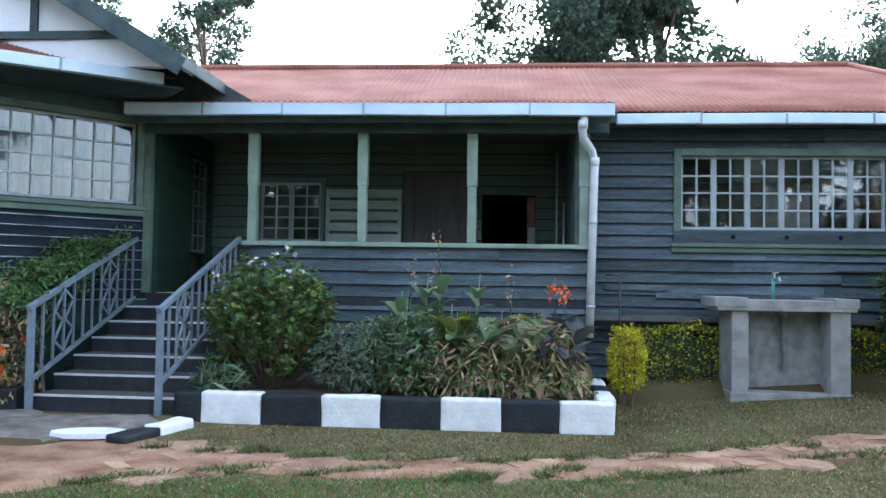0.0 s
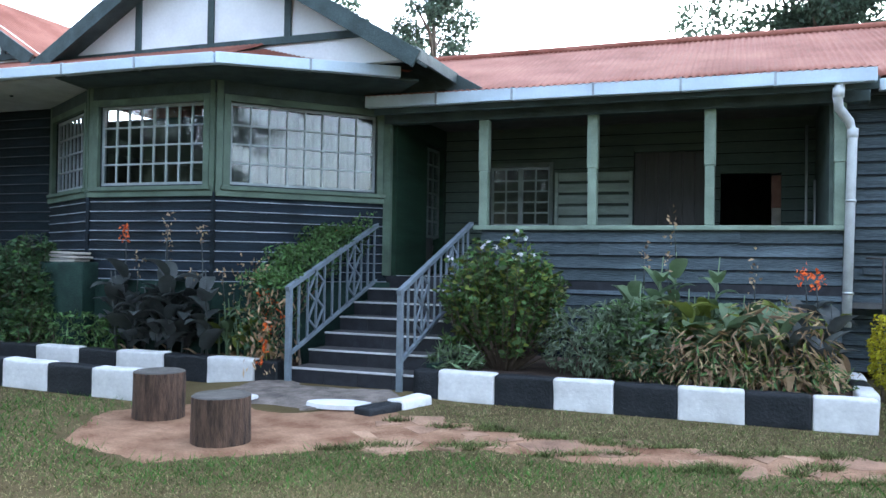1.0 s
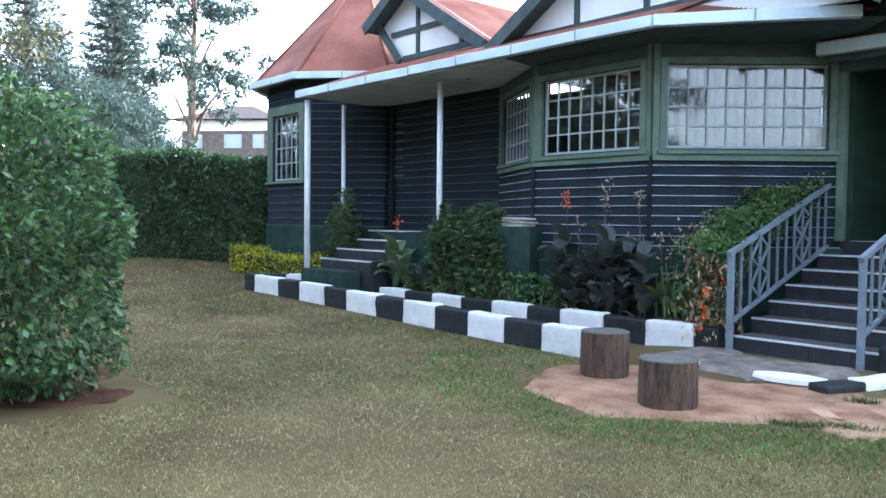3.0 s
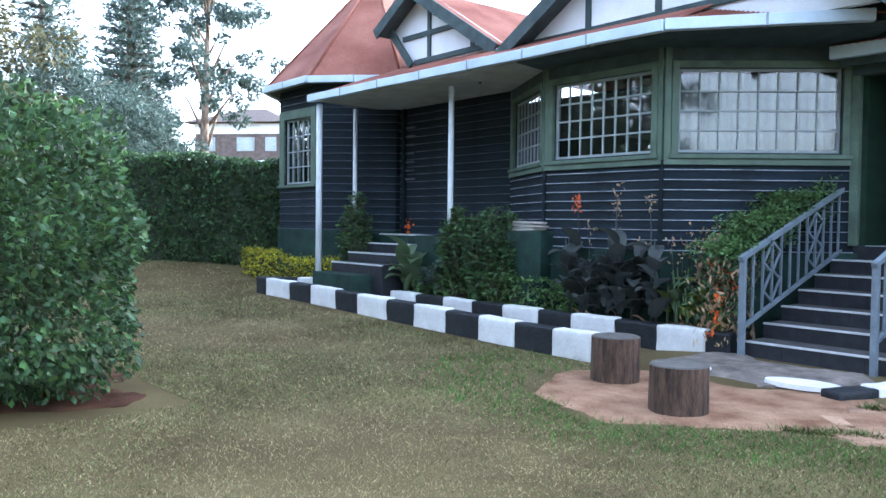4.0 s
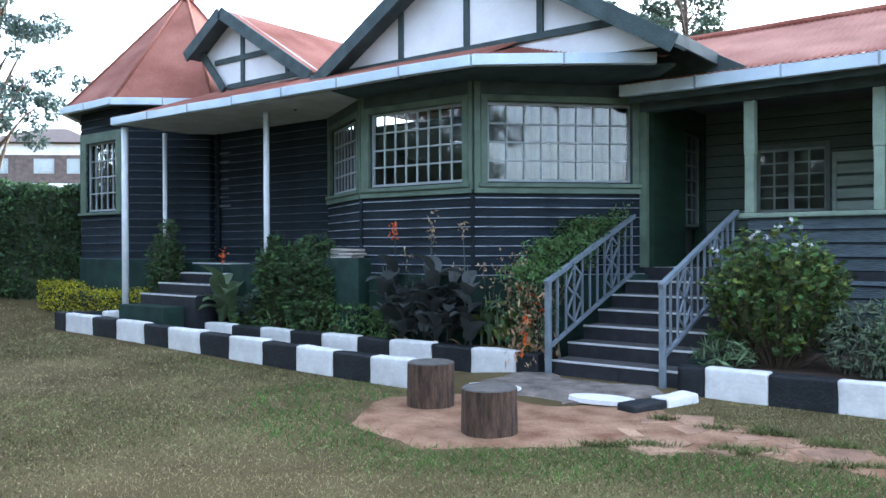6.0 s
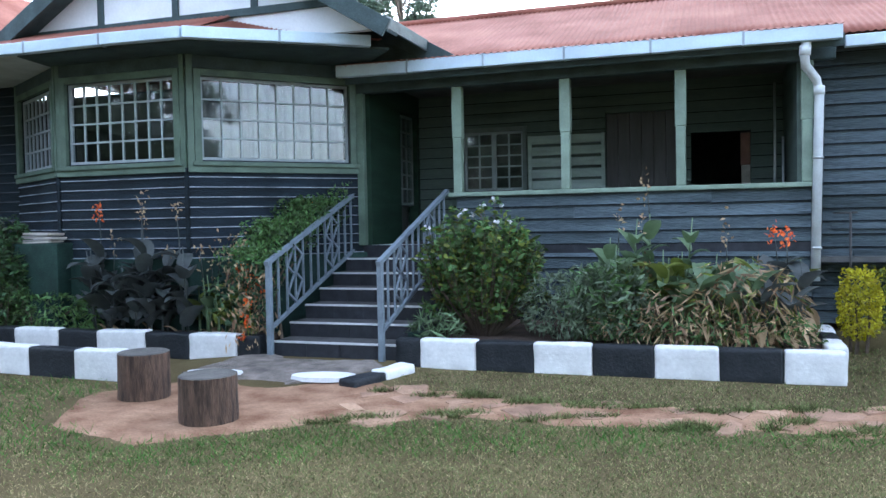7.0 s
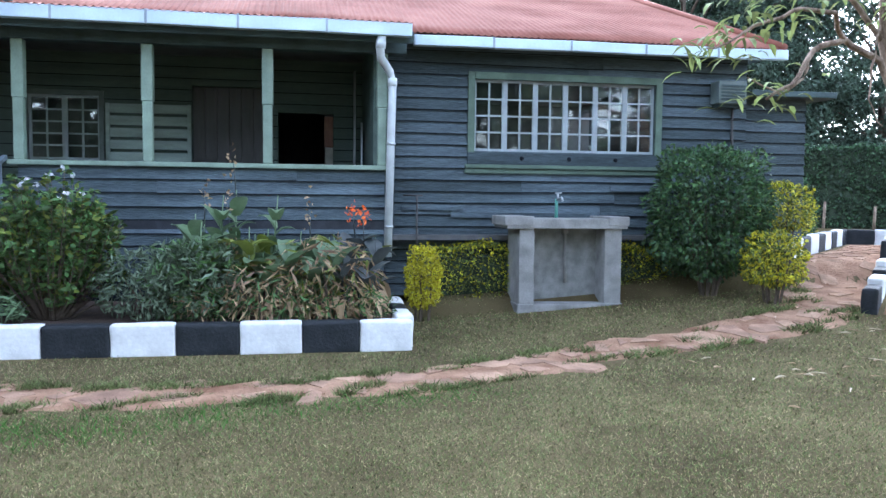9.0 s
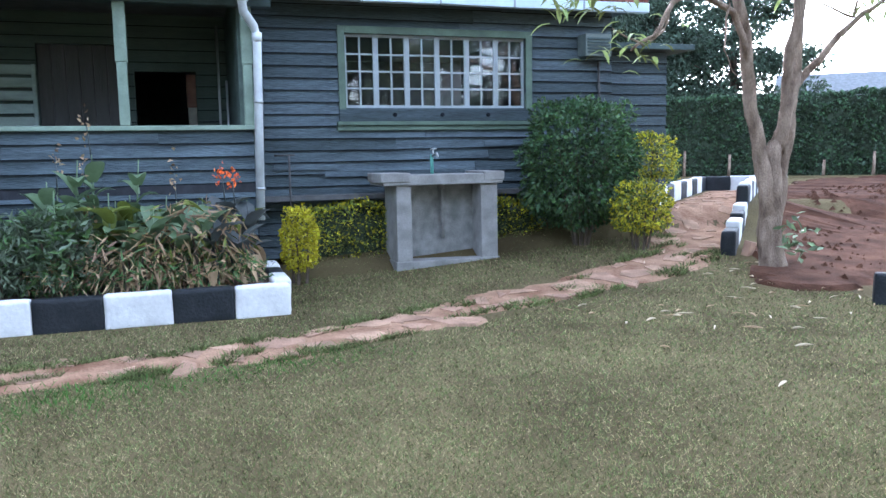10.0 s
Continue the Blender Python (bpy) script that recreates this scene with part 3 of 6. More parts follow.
# ---- roofs ----
def corrugated(name, q, period=0.085, amp=0.011, label="", cols_per=4, flat=False):
    """A ribbed roof sheet over the four corners q (eave left, eave right, top right, top left)."""
    e0, e1, t1, t0 = [Vector(p) for p in q]
    width = max((e1 - e0).length, (t1 - t0).length)
    n = max(2, int(width / period * cols_per))
    nrm = (e1 - e0).cross(t0 - e0)
    nrm = (nrm if nrm.length > 1e-6 else (e1 - e0).cross(t1 - e0)).normalized()
    if nrm.z < 0:
        nrm = -nrm
    rows = 8
    vs, fs = [], []
    for r in range(rows + 1):
        v = r / rows
        for i in range(n + 1):
            u = i / n
            p = e0.lerp(e1, u).lerp(t0.lerp(t1, u), v)
            s = amp * math.sin(2 * math.pi * i / cols_per) + 0.006 * noise.noise(p * 0.8)
            vs.append(p + nrm * s)
    for r in range(rows):
        for i in range(n):
            k = r * (n + 1) + i
            fs.append((k, k + 1, k + n + 2, k + n + 1))
    ob = mesh_object(name, vs, fs, M_ROOF, True)
    so = ob.modifiers.new("thick", "SOLIDIFY")
    so.thickness = 0.004
    return tagged(ob, label, "roof", kind="structure")


EV, RZ, RY = 3.50, 5.03, 13.5
corrugated("roof_main", [(VX1 + 0.3, 9.78, EV), (6.85, 9.78, EV), (6.1, RY, RZ), (VX1 + 0.3, RY, RZ)], label="faded red corrugated iron roof of the wing")
corrugated("roof_main_west", [(-8.0, 10.25, 3.70), (VX1 + 0.3, 10.25, 3.70), (VX1 + 0.3, RY, RZ), (-8.0, RY, RZ)], label="faded red corrugated iron main roof")
corrugated("roof_veranda", [(-4.12, 9.22, 3.505), (VX1 + 0.28, 9.22, 3.49), (VX1 + 0.28, 10.3, 3.72), (-4.12, 10.3, 3.72)], label="faded red corrugated veranda roof")
corrugated("roof_hip", [(6.85, 9.78, EV), (6.85, 17.2, EV), (6.1, RY, RZ), (6.09, RY - 0.01, RZ)], label="faded red corrugated hip of the wing roof")
corrugated("roof_back", [(6.85, 17.2, EV), (-12, 17.2, EV), (-12, RY, RZ), (6.1, RY, RZ)], label="faded red corrugated rear roof", cols_per=2)
tagged(tube("ridge_cap", [(-6, RY, RZ + 0.02), (6.1, RY, RZ + 0.02)], 0.06, M_ROOF), "red ridge cap", "roof", kind="structure")
tagged(tube("hip_cap", [(6.1, RY, RZ + 0.02), (6.85, 9.78, EV + 0.02)], 0.05, M_ROOF), "red hip cap", "roof", kind="structure")
# big gable over the bay
GY, GA, GZ, GS = 8.34, -5.9, 5.47, 0.60
half = 2.95
corrugated("roof_gable_east", [(GA + half, GY - 0.35, GZ - GS * half), (GA + half, 13.5, GZ - GS * half), (GA, 13.5, GZ), (GA, GY - 0.35, GZ)], label="faded red corrugated gable roof slope")
corrugated("roof_gable_west", [(GA - half, 13.5, GZ - GS * half), (GA - half, GY - 0.35, GZ - GS * half), (GA, GY - 0.35, GZ), (GA, 13.5, GZ)], label="faded red corrugated gable roof slope")
# small gable
SY, SA, SZ, SS, sh = 8.64, -11.1, 5.55, 0.62, 2.2
corrugated("roof_small_gable_east", [(SA + sh, SY - 0.3, SZ - SS * sh), (SA + sh, 13, SZ - SS * sh), (SA, 13, SZ), (SA, SY - 0.3, SZ)], label="faded red corrugated small gable slope")
corrugated("roof_small_gable_west", [(SA - 0.95, 13, SZ - SS * 0.95), (SA - 0.95, SY - 0.3, SZ - SS * 0.95), (SA, SY - 0.3, SZ), (SA, 13, SZ)], label="faded red corrugated small gable slope")


def gable(name, cx, y, apex, slope, halfw, base, beams, uprights, label, west=None):
    """A plastered gable with dark timbering and sloping bargeboards."""
    top = thing(name, label, "gable")
    bm = bmesh.new()
    hw = min(halfw, (apex - base) / slope)
    zb = apex - slope * hw
    pts = [(cx - hw, zb), (cx + hw, zb), (cx, apex)]
    if west:
        pts = [(cx - 0.2, zb), (cx + hw, zb), (cx, apex), (cx - 0.88, apex - slope * 0.88)]
    if zb < base + 0.001:
        zb = base
    fr = [bm.verts.new((x, y, z)) for x, z in pts]
    bk = [bm.verts.new((x, y + 0.1, z)) for x, z in pts]
    bm.faces.new(fr)
    bm.faces.new(bk[::-1])
    for i in range(len(pts)):
        j = (i + 1) % len(pts)
        bm.faces.new((fr[j], fr[i], bk[i], bk[j]))
    bmesh.ops.recalc_face_normals(bm, faces=bm.faces[:])
    part("plaster_panel", bm, M_WHITE, top, "white plaster panel")
    lo_x = cx - (0.18 if west else hw * 0.98)
    part("plaster_band", box(lo_x, y + 0.003, zb - (0.4 if west else 0.11), cx + hw * (0.99 if west else 0.72), y + 0.09, zb - 0.002), M_WHITE, top, "white plaster foot of the gable")
    for z in beams:
        w = (apex - z) / slope - 0.1
        part("beam", box(cx - (min(w, 0.55 if z > 4.5 else 0.2) if west else w), y - 0.035, z - 0.045, cx + w, y - 0.002, z + 0.045, bevel=0.004), M_TIMBER, top)
    for x, z0, z1 in uprights:
        z1 = min(z1, apex - slope * abs(x - cx) - 0.05)
        part("upright", box(x - 0.045, y - 0.032, z0, x + 0.045, y - 0.002, z1, bevel=0.004), M_TIMBER, top)
    for s in (-1, 1):
        hw2 = west if west and s < 0 else halfw
        ex = cx + s * (hw2 + 0.05)
        beam("bargeboard", (cx, y - 0.33, apex - 0.06), (ex, y - 0.33, apex - 0.06 - slope * (hw2 + 0.05)), 0.04, 0.2, M_TIMBER, top, "grey green bargeboard")
        beam("soffit_board", (cx, y - 0.16, apex - 0.08), (ex, y - 0.16, apex - 0.08 - slope * (hw2 + 0.05)), 0.3, 0.03, M_TIMBER, top)
    return top


main_gable = gable("half_timbered_gable", GA, GY, GZ, GS, half, 3.55, [4.05], [(-6.99, 4.09, 9), (-5.85, 4.09, 9), (-4.73, 4.09, 9)], "white plastered gable with dark timber framing")
beam("eaves_board", (GA + half + 0.04, GY - 0.34, GZ - GS * half - 0.02), (GA + half + 0.04, 9.36, GZ - GS * half - 0.02), 0.03, 0.14, M_TIMBER, main_gable)
beam("bargeboard", (-4.08, 9.34, 4.27), (-2.62, 9.34, 3.44), 0.04, 0.24, M_TIMBER, main_gable, "grey green bargeboard running down behind the veranda gutter")
bm = bmesh.new()
cheek = [[bm.verts.new((x, y, z)) for x, z in ((-4.3, 3.48), (-2.72, 3.48), (-2.82, 3.55), (-4.05, 4.2), (-4.3, 4.2))] for y in (9.37, 9.41)]
bm.faces.new(cheek[0])
bm.faces.new(cheek[1][::-1])
for i in range(5):
    bm.faces.new((cheek[0][i - 1], cheek[0][i], cheek[1][i], cheek[1][i - 1]))
bmesh.ops.recalc_face_normals(bm, faces=bm.faces[:])
part("closing_board", bm, M_TIMBER, main_gable)
small_gable = gable("small_gable", SA, SY, SZ, SS, sh, 4.2, [4.75, 4.28], [(-10.88, 4.28, 9), (-9.72, 4.28, 4.75)], "small white plastered gable with dark timber framing", west=0.95)
beam("valley_board", (-12.0, SY - 0.09, 5.0), (-11.3, SY - 0.09, 4.22), 0.06, 0.13, M_TIMBER, small_gable, "grey board down the edge of the turret roof")

# turret roof
bm = bmesh.new()
ring = [bm.verts.new((TC.x + 2.28 * math.cos(radians(-22.5 - 45 * k)), TC.y + 2.28 * math.sin(radians(-22.5 - 45 * k)), 4.12)) for k in range(8)]
ring2 = [bm.verts.new((TC.x + 0.10 * math.cos(radians(-22.5 - 45 * k)), TC.y + 0.10 * math.sin(radians(-22.5 - 45 * k)), 6.55)) for k in range(8)]
for k in range(8):
    bm.faces.new((ring[k], ring[(k + 1) % 8], ring2[(k + 1) % 8], ring2[k]))
bm.faces.new(ring2)
bmesh.ops.recalc_face_normals(bm, faces=bm.faces[:])
tur_roof = tagged(part("roof_turret", bm, M_ROOF, None), "faded red pointed turret roof of flat sheets", "roof", kind="structure")
for k in range(8):
    an = radians(-22.5 - 45 * k)
    tube("hip_rib", [(TC.x + 2.28 * math.cos(an), TC.y + 2.28 * math.sin(an), 4.13), (TC.x + 0.1 * math.cos(an), TC.y + 0.1 * math.sin(an), 6.56)], 0.03, M_ROOF, tur_roof, 6)
tube("finial", [(TC.x, TC.y, 6.5), (TC.x, TC.y, 6.75), (TC.x, TC.y, 6.95)], [0.17, 0.13, 0.02], M_ROOF, tur_roof, 10, "red roof finial")
tagged(part("ceiling_turret", box(TC.x - 1.5, TC.y - 1.5, 3.95, TC.x + 1.5, TC.y + 1.5, 3.99), M_DARK, None), "plain turret ceiling", "ceiling", kind="structure")
sof = bmesh.new()
o8 = [sof.verts.new((TC.x + 2.30 * math.cos(radians(-22.5 - 45 * k)), TC.y + 2.30 * math.sin(radians(-22.5 - 45 * k)), 4.04)) for k in range(8)]
sof.faces.new(o8)
tagged(part("ceiling_eave", sof, M_TIMBER, None), "grey boarded turret eave", "ceiling", kind="structure")

# pent roof over the porch and the bay
corrugated("roof_porch", [(-12.35, 7.14, 3.66), (-5.05, 7.38, 3.66), (-5.05, 8.40, 4.06), (-12.0, 8.95, 4.34)], label="faded red corrugated porch roof")
corrugated("roof_bay", [(-5.05, 7.38, 3.66), (-3.25, 8.72, 3.66), (-3.6, 8.75, 3.72), (-5.05, 8.36, 3.97)], label="faded red corrugated bay roof")
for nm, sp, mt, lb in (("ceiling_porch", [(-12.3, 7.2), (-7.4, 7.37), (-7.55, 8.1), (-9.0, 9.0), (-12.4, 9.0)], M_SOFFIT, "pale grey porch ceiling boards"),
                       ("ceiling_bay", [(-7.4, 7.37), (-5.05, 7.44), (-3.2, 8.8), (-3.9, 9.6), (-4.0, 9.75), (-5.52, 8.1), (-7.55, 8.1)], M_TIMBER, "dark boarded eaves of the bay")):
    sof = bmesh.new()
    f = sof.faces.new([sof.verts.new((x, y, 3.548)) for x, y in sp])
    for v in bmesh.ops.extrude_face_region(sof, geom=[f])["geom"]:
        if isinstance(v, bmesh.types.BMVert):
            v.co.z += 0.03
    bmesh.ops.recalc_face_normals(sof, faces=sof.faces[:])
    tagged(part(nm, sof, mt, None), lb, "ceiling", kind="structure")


def gutter(name, pts, h=0.13, label="pale blue painted metal eaves gutter", seam=1.05):
    top = thing(name, label, "gutter")
    for p, q in zip(pts, pts[1:]):
        a, b = Vector(p), Vector(q)
        n = max(1, int(round((b - a).length / seam)))
        for i in range(n):
            c, d = a.lerp(b, i / n), a.lerp(b, (i + 1) / n)
            j = random.uniform(-0.006, 0.006)
            beam("gutter_length", c + Vector((0, 0, j)), d + Vector((0, 0, -j)), 0.11, h, M_GUTTER, top, bevel=0.012)
            if i:
                e = (d - c).normalized() * 0.013
                beam("strap", c - e, c + e, 0.122, h + 0.012, M_SEAM, top, "dark joint strap", 0.003)
    return top


gutter("veranda_gutter", [(-4.12, 9.28, 3.43), (VX1 + 0.265, 9.28, 3.412)], h=0.15)
gutter("wing_gutter", [(VX1 + 0.36, 9.82, 3.41), (6.9, 9.82, 3.42)])
gutter("bay_gutter", [(-12.4, 7.1, 3.6), (-5.05, 7.34, 3.62), (-3.35, 8.59, 3.62)])
gutter("turret_gutter", [(TC.x + 2.32 * math.cos(radians(-22.5 - 45 * k)), TC.y + 2.32 * math.sin(radians(-22.5 - 45 * k)), 4.08) for k in (3, 2, 1, 0, -1)])
tagged(part("annex_roof", box(6.5, 9.95, 2.9, 7.78, 13, 2.98, bevel=0.01), M_TIMBER, None), "flat grey edged annex roof", "roof", kind="structure")

# downpipe
dp = thing("downpipe", "white grey painted rainwater downpipe with an elbow", "downpipe")
tube("pipe", [(1.42, 9.3, 3.34), (1.40, 9.32, 3.2), (1.42, 9.4, 3.1), (1.54, 9.55, 2.97), (1.575, 9.58, 2.85), (1.53, 9.58, 0.75)], 0.05, M_PIPE, dp, 12)
tube("collar", [(1.41, 9.31, 3.3), (1.405, 9.32, 3.2)], 0.06, M_PIPE, dp, 12)
tube("collar", [(1.575, 9.58, 2.9), (1.573, 9.58, 2.8)], 0.058, M_PIPE, dp, 12)
for z in (1.1, 2.1):
    tube("pipe_clip", [(1.535 + 0.019 * (z - 0.75), 9.58, z), (1.536 + 0.019 * (z - 0.75), 9.58, z + 0.03)], 0.057, M_STEEL, dp, 12)

# porch posts
for x, y, r in ((-12.25, 7.22, 0.055), (-9.2, 7.75, 0.045), (-12.35, 8.05, 0.04)):
    ps = thing("porch_post", "slim pale grey steel porch post", "post", (x, y, 0), group="porch posts")
    tube("shaft", [(0, 0, -0.05), (0, 0, 3.5)], r, M_PIPE, ps, 10)
    tube("base_collar", [(0, 0, -0.02), (0, 0, 0.12)], r * 1.5, M_PIPE, ps, 10)

# porch floor and steps
tagged(part("porch_floor", box(-10.4, 8.0, -0.1, -7.5, 8.95, FLOOR, bevel=0.01), M_PLINTH, None), "green sided porch floor slab", "floor", kind="structure")
tagged(part("porch_landing", box(-12.9, 8.35, -0.1, -10.4, 9.3, FLOOR, bevel=0.01), M_PLINTH, None), "green sided porch landing", "floor", kind="structure")
pst = thing("porch_steps", "green and slate porch steps with pale nosings", "steps")
part("plinth_block", box(-12.0, 6.95, 0, -10.7, 7.32, 0.53, bevel=0.015), M_PLINTH, pst, "green painted block step")
for k in range(3):
    z, y = 0.70 + 0.165 * k, 7.32 + 0.345 * k
    part("step", box(-11.95, y, 0, -10.4, y + 0.346, z, bevel=0.004), M_STEP, pst)
    part("nosing", box(-11.96, y - 0.012, z - 0.02, -10.4, y + 0.03, z + 0.006, bevel=0.003), M_NOSE, pst, "pale nosing strip")
part("nosing", box(-11.96, 8.34, FLOOR - 0.02, -10.4, 8.38, FLOOR + 0.006, bevel=0.003), M_NOSE, pst, "pale nosing strip")
tagged(part("plinth_block_end", box(-8.0, 7.72, 0, -7.25, 8.0, 1.31, bevel=0.02), M_PLINTH, None), "green painted masonry pier beside the porch", "pier", kind="structure")

# main steps
ms = thing("front_steps", "dark slate tiled front steps with pale metal nosings", "steps")
SX0, SX1 = -4.1, -2.5
RISE = (FLOOR - 0.06) / 7
for k in range(7):
    z, y = 0.06 + RISE * (k + 1), 7.5 + 0.37 * k
    x1 = SX1 if k == 0 else SX1 - 0.12
    n = 4
    for i in range(n):
        u0, u1 = SX0 + (x1 - SX0) * i / n, SX0 + (x1 - SX0) * (i + 1) / n
        part("riser_tile", box(u0 + 0.002, y, z - RISE, u1 - 0.002, y + 0.02, z - 0.012), M_STEP, ms)
    part("tread", box(SX0, y + 0.02, z - RISE, x1, min(y + 0.395, 9.9), z, bevel=0.003), M_TREAD if k < 6 else M_STEP, ms)
    part("nosing", box(SX0, y - 0.012, z - 0.016, x1, y + 0.03, z + 0.004, bevel=0.003), M_NOSE, ms, "pale metal nosing")
part("side_wall", box(SX1 - 0.12, 7.75, 0, SX1, 9.66, 0.32), M_PLINTH, ms)
bm = bmesh.new()
sidepts = [(7.7, 0.05), (9.68, 0.05), (9.68, 1.15), (7.9, 0.3)]
fr = [bm.verts.new((SX1 - 0.1, y, z)) for y, z in sidepts]
bk = [bm.verts.new((SX1 + 0.02, y, z)) for y, z in sidepts]
bm.faces.new(fr)
bm.faces.new(bk[::-1])
for i in range(4):
    bm.faces.new((fr[i - 1], fr[i], bk[i], bk[i - 1]))
bmesh.ops.recalc_face_normals(bm, faces=bm.faces[:])
part("stringer", bm, M_STEP, ms)


def railing(name, x, label):
    top = thing(name, label, "railing", group="stair railings")
    y0, y1, zt0, zt1 = 7.42, 9.66, 1.09, 1.88
    part("newel", box(x - 0.03, y0 - 0.03, 0.0, x + 0.03, y0 + 0.03, zt0 + 0.02, bevel=0.008), M_IRON, top)
    beam("handrail", (x, y0 - 0.05, zt0 - 0.02), (x, y1, zt1), 0.055, 0.05, M_IRON, top)
    s = (zt1 - zt0) / (y1 - y0)
    zb = lambda y: 0.36 + s * (y - y0)
    zt = lambda y: zt0 + s * (y - y0)
    beam("bottom_rail", (x, y0, zb(y0)), (x, y1, zb(y1)), 0.04, 0.04, M_IRON, top)
    ys = [y0 + 0.2 + 0.19 * i for i in range(11)]
    for i, y in enumerate(ys):
        part("baluster", box(x - 0.012, y - 0.012, zb(y), x + 0.012, y + 0.012, zt(y), bevel=0.003), M_IRON, top)
    for c in (1.5, 6.5):
        for dz in (-0.15, 0.15):
            yc = ys[0] + 0.19 * c + 0.095
            zc = (zb(yc) + zt(yc)) / 2 + dz
            w, hh = 0.17, 0.17
            pts = [(x, yc - w, zc - s * w), (x, yc, zc + hh), (x, yc + w, zc + s * w), (x, yc, zc - hh)]
            for a in range(4):
                beam("diamond_bar", pts[a], pts[(a + 1) % 4], 0.02, 0.024, M_IRON, top, "", 0.003)
    return top


railing("stair_railing", -4.09, "grey painted iron stair railing overgrown by a creeper")
railing("stair_railing", -2.785, "grey painted iron stair railing with diamond panels")


# ---- kerbs ----
def kerb(name, p0, p1, count, first_white, label, h=0.29, w=0.17, z=None, cuts=None):
    top = thing(name, label, "kerb")
    cuts = cuts or [k / count for k in range(count + 1)]
    a, b = Vector((*p0, 0)), Vector((*p1, 0))
    u = (b - a).normalized()
    rnd = random.Random(count)
    for i in range(count):
        c, d = a.lerp(b, cuts[i]), a.lerp(b, cuts[i + 1])
        white = (i % 2 == 0) == first_white
        zc = gz(c.x, c.y) if z is None else z
        ln = (d - c).length
        bm = box(0, -w / 2, -0.06, ln, w / 2, h + (0.006 if white else 0), bevel=0.03)
        bmesh.ops.subdivide_edges(bm, edges=[e for e in bm.edges if e.calc_length() > 0.1], cuts=3, use_grid_fill=True)
        for v in bm.verts:
            nv = noise.noise_vector(v.co * 5 + Vector((i * 3.1, p0[0], 0)))
            v.co += nv * 0.012
            v.co.x = min(max(v.co.x, -0.003), ln + 0.003)
        blk = part("kerb_block", bm, M_KWHITE if white else M_KBLACK, top, "white painted block" if white else "black painted block", True)
        blk.matrix_world = Matrix.Translation((c.x, c.y, zc)) @ Matrix.Rotation(math.atan2(u.y, u.x), 4, "Z") @ pose(0, 0, 0, rnd.uniform(-1, 1), rnd.uniform(-0.6, 0.6), 0)
    return top


kerb("bed_kerb_end", (-2.66, 7.54), (-2.385, 7.54), 1, False, "short black painted kerb end beside the steps", z=0)
kerb("bed_kerb", (-2.385, 7.54), (1.55, 7.54), 7, True, "black and white painted kerb round the flower bed", z=0, cuts=[0, 0.152, 0.299, 0.445, 0.59, 0.734, 0.873, 1])
kerb("bed_kerb_return", (1.5, 7.63), (1.55, 9.2), 3, True, "black and white painted kerb return beside the bed", z=0.02)
kerb("lawn_kerb_end", (-13.0, 6.45), (-12.6, 6.44), 1, False, "short black painted kerb end on the lawn", z=None)
kerb("lawn_kerb", (-12.6, 6.44), (-4.65, 6.21), 12, True, "black and white painted kerb along the lawn", z=None, cuts=[0, 0.114, 0.206, 0.305, 0.386, 0.483, 0.564, 0.650, 0.730, 0.810, 0.886, 0.956, 1])
kerb("lawn_kerb_return", (-12.92, 6.55), (-12.15, 7.4), 2, False, "black and white painted kerb return", z=None)
kerb("border_kerb", (-10.32, 7.505), (-4.2, 7.46), 10, True, "black and white painted kerb before the border", z=0, cuts=[0, 0.113, 0.223, 0.332, 0.437, 0.546, 0.642, 0.753, 0.851, 0.953, 1])
kerb("edge_kerb", (-2.68, 6.35), (-2.42, 7.22), 2, False, "low broken kerb beside the apron, half painted white", h=0.09, w=0.2, z=0.0)
kerb("path_kerb", (6.88, 8.0), (11.75, 13.35), 11, False, "black and white painted kerb along the path", z=None)
kerb("path_kerb_far", (6.85, 9.75), (10.95, 14.0), 9, False, "black and white painted kerb along the path", z=None)
kerb("path_end_kerb", (10.95, 13.95), (12.3, 13.1), 2, False, "kerb across the end of the path", z=None, cuts=[0, 0.32, 1])
kerb("soil_kerb", (6.72, 5.72), (7.35, 5.15), 1, False, "black painted kerb block in the soil", z=None)
for x, y, r1, r2 in ((-3.03, 6.6, 0.33, 0.17), (-4.2, 6.55, 0.3, 0.12)):
    bm = bmesh.new()
    bmesh.ops.create_cone(bm, cap_ends=True, segments=28, radius1=1, radius2=0.96, depth=0.04)
    bmesh.ops.transform(bm, matrix=Matrix.Translation((x, y, gz(x, y) + 0.025)) @ Matrix.Rotation(radians(8), 4, "Z") @ Matrix.Diagonal((r1, r2, 1, 1)), verts=bm.verts)
    tagged(part("painted_stone", bm, M_KWHITE, None), "flat white painted stone set in the earth", "stone")

for x0, x1, z, d in ((1.75, 2.55, 1.33, 0.05), (2.4, 4.3, 1.24, 0.045), (4.6, 6.0, 1.55, 0.045), (2.0, 3.6, 0.98, 0.05)):
    tagged(part("patch_board", box(x0, WY - d - 0.012, z, x1, WY - 0.03, z + 0.075, bevel=0.004, m=pose(0, 0, 0, 0, RNG_TILT.uniform(-0.5, 0.5), 0)), M_GREY, None), "warped loose weatherboard patch on the wing wall", "board", "patched boards")
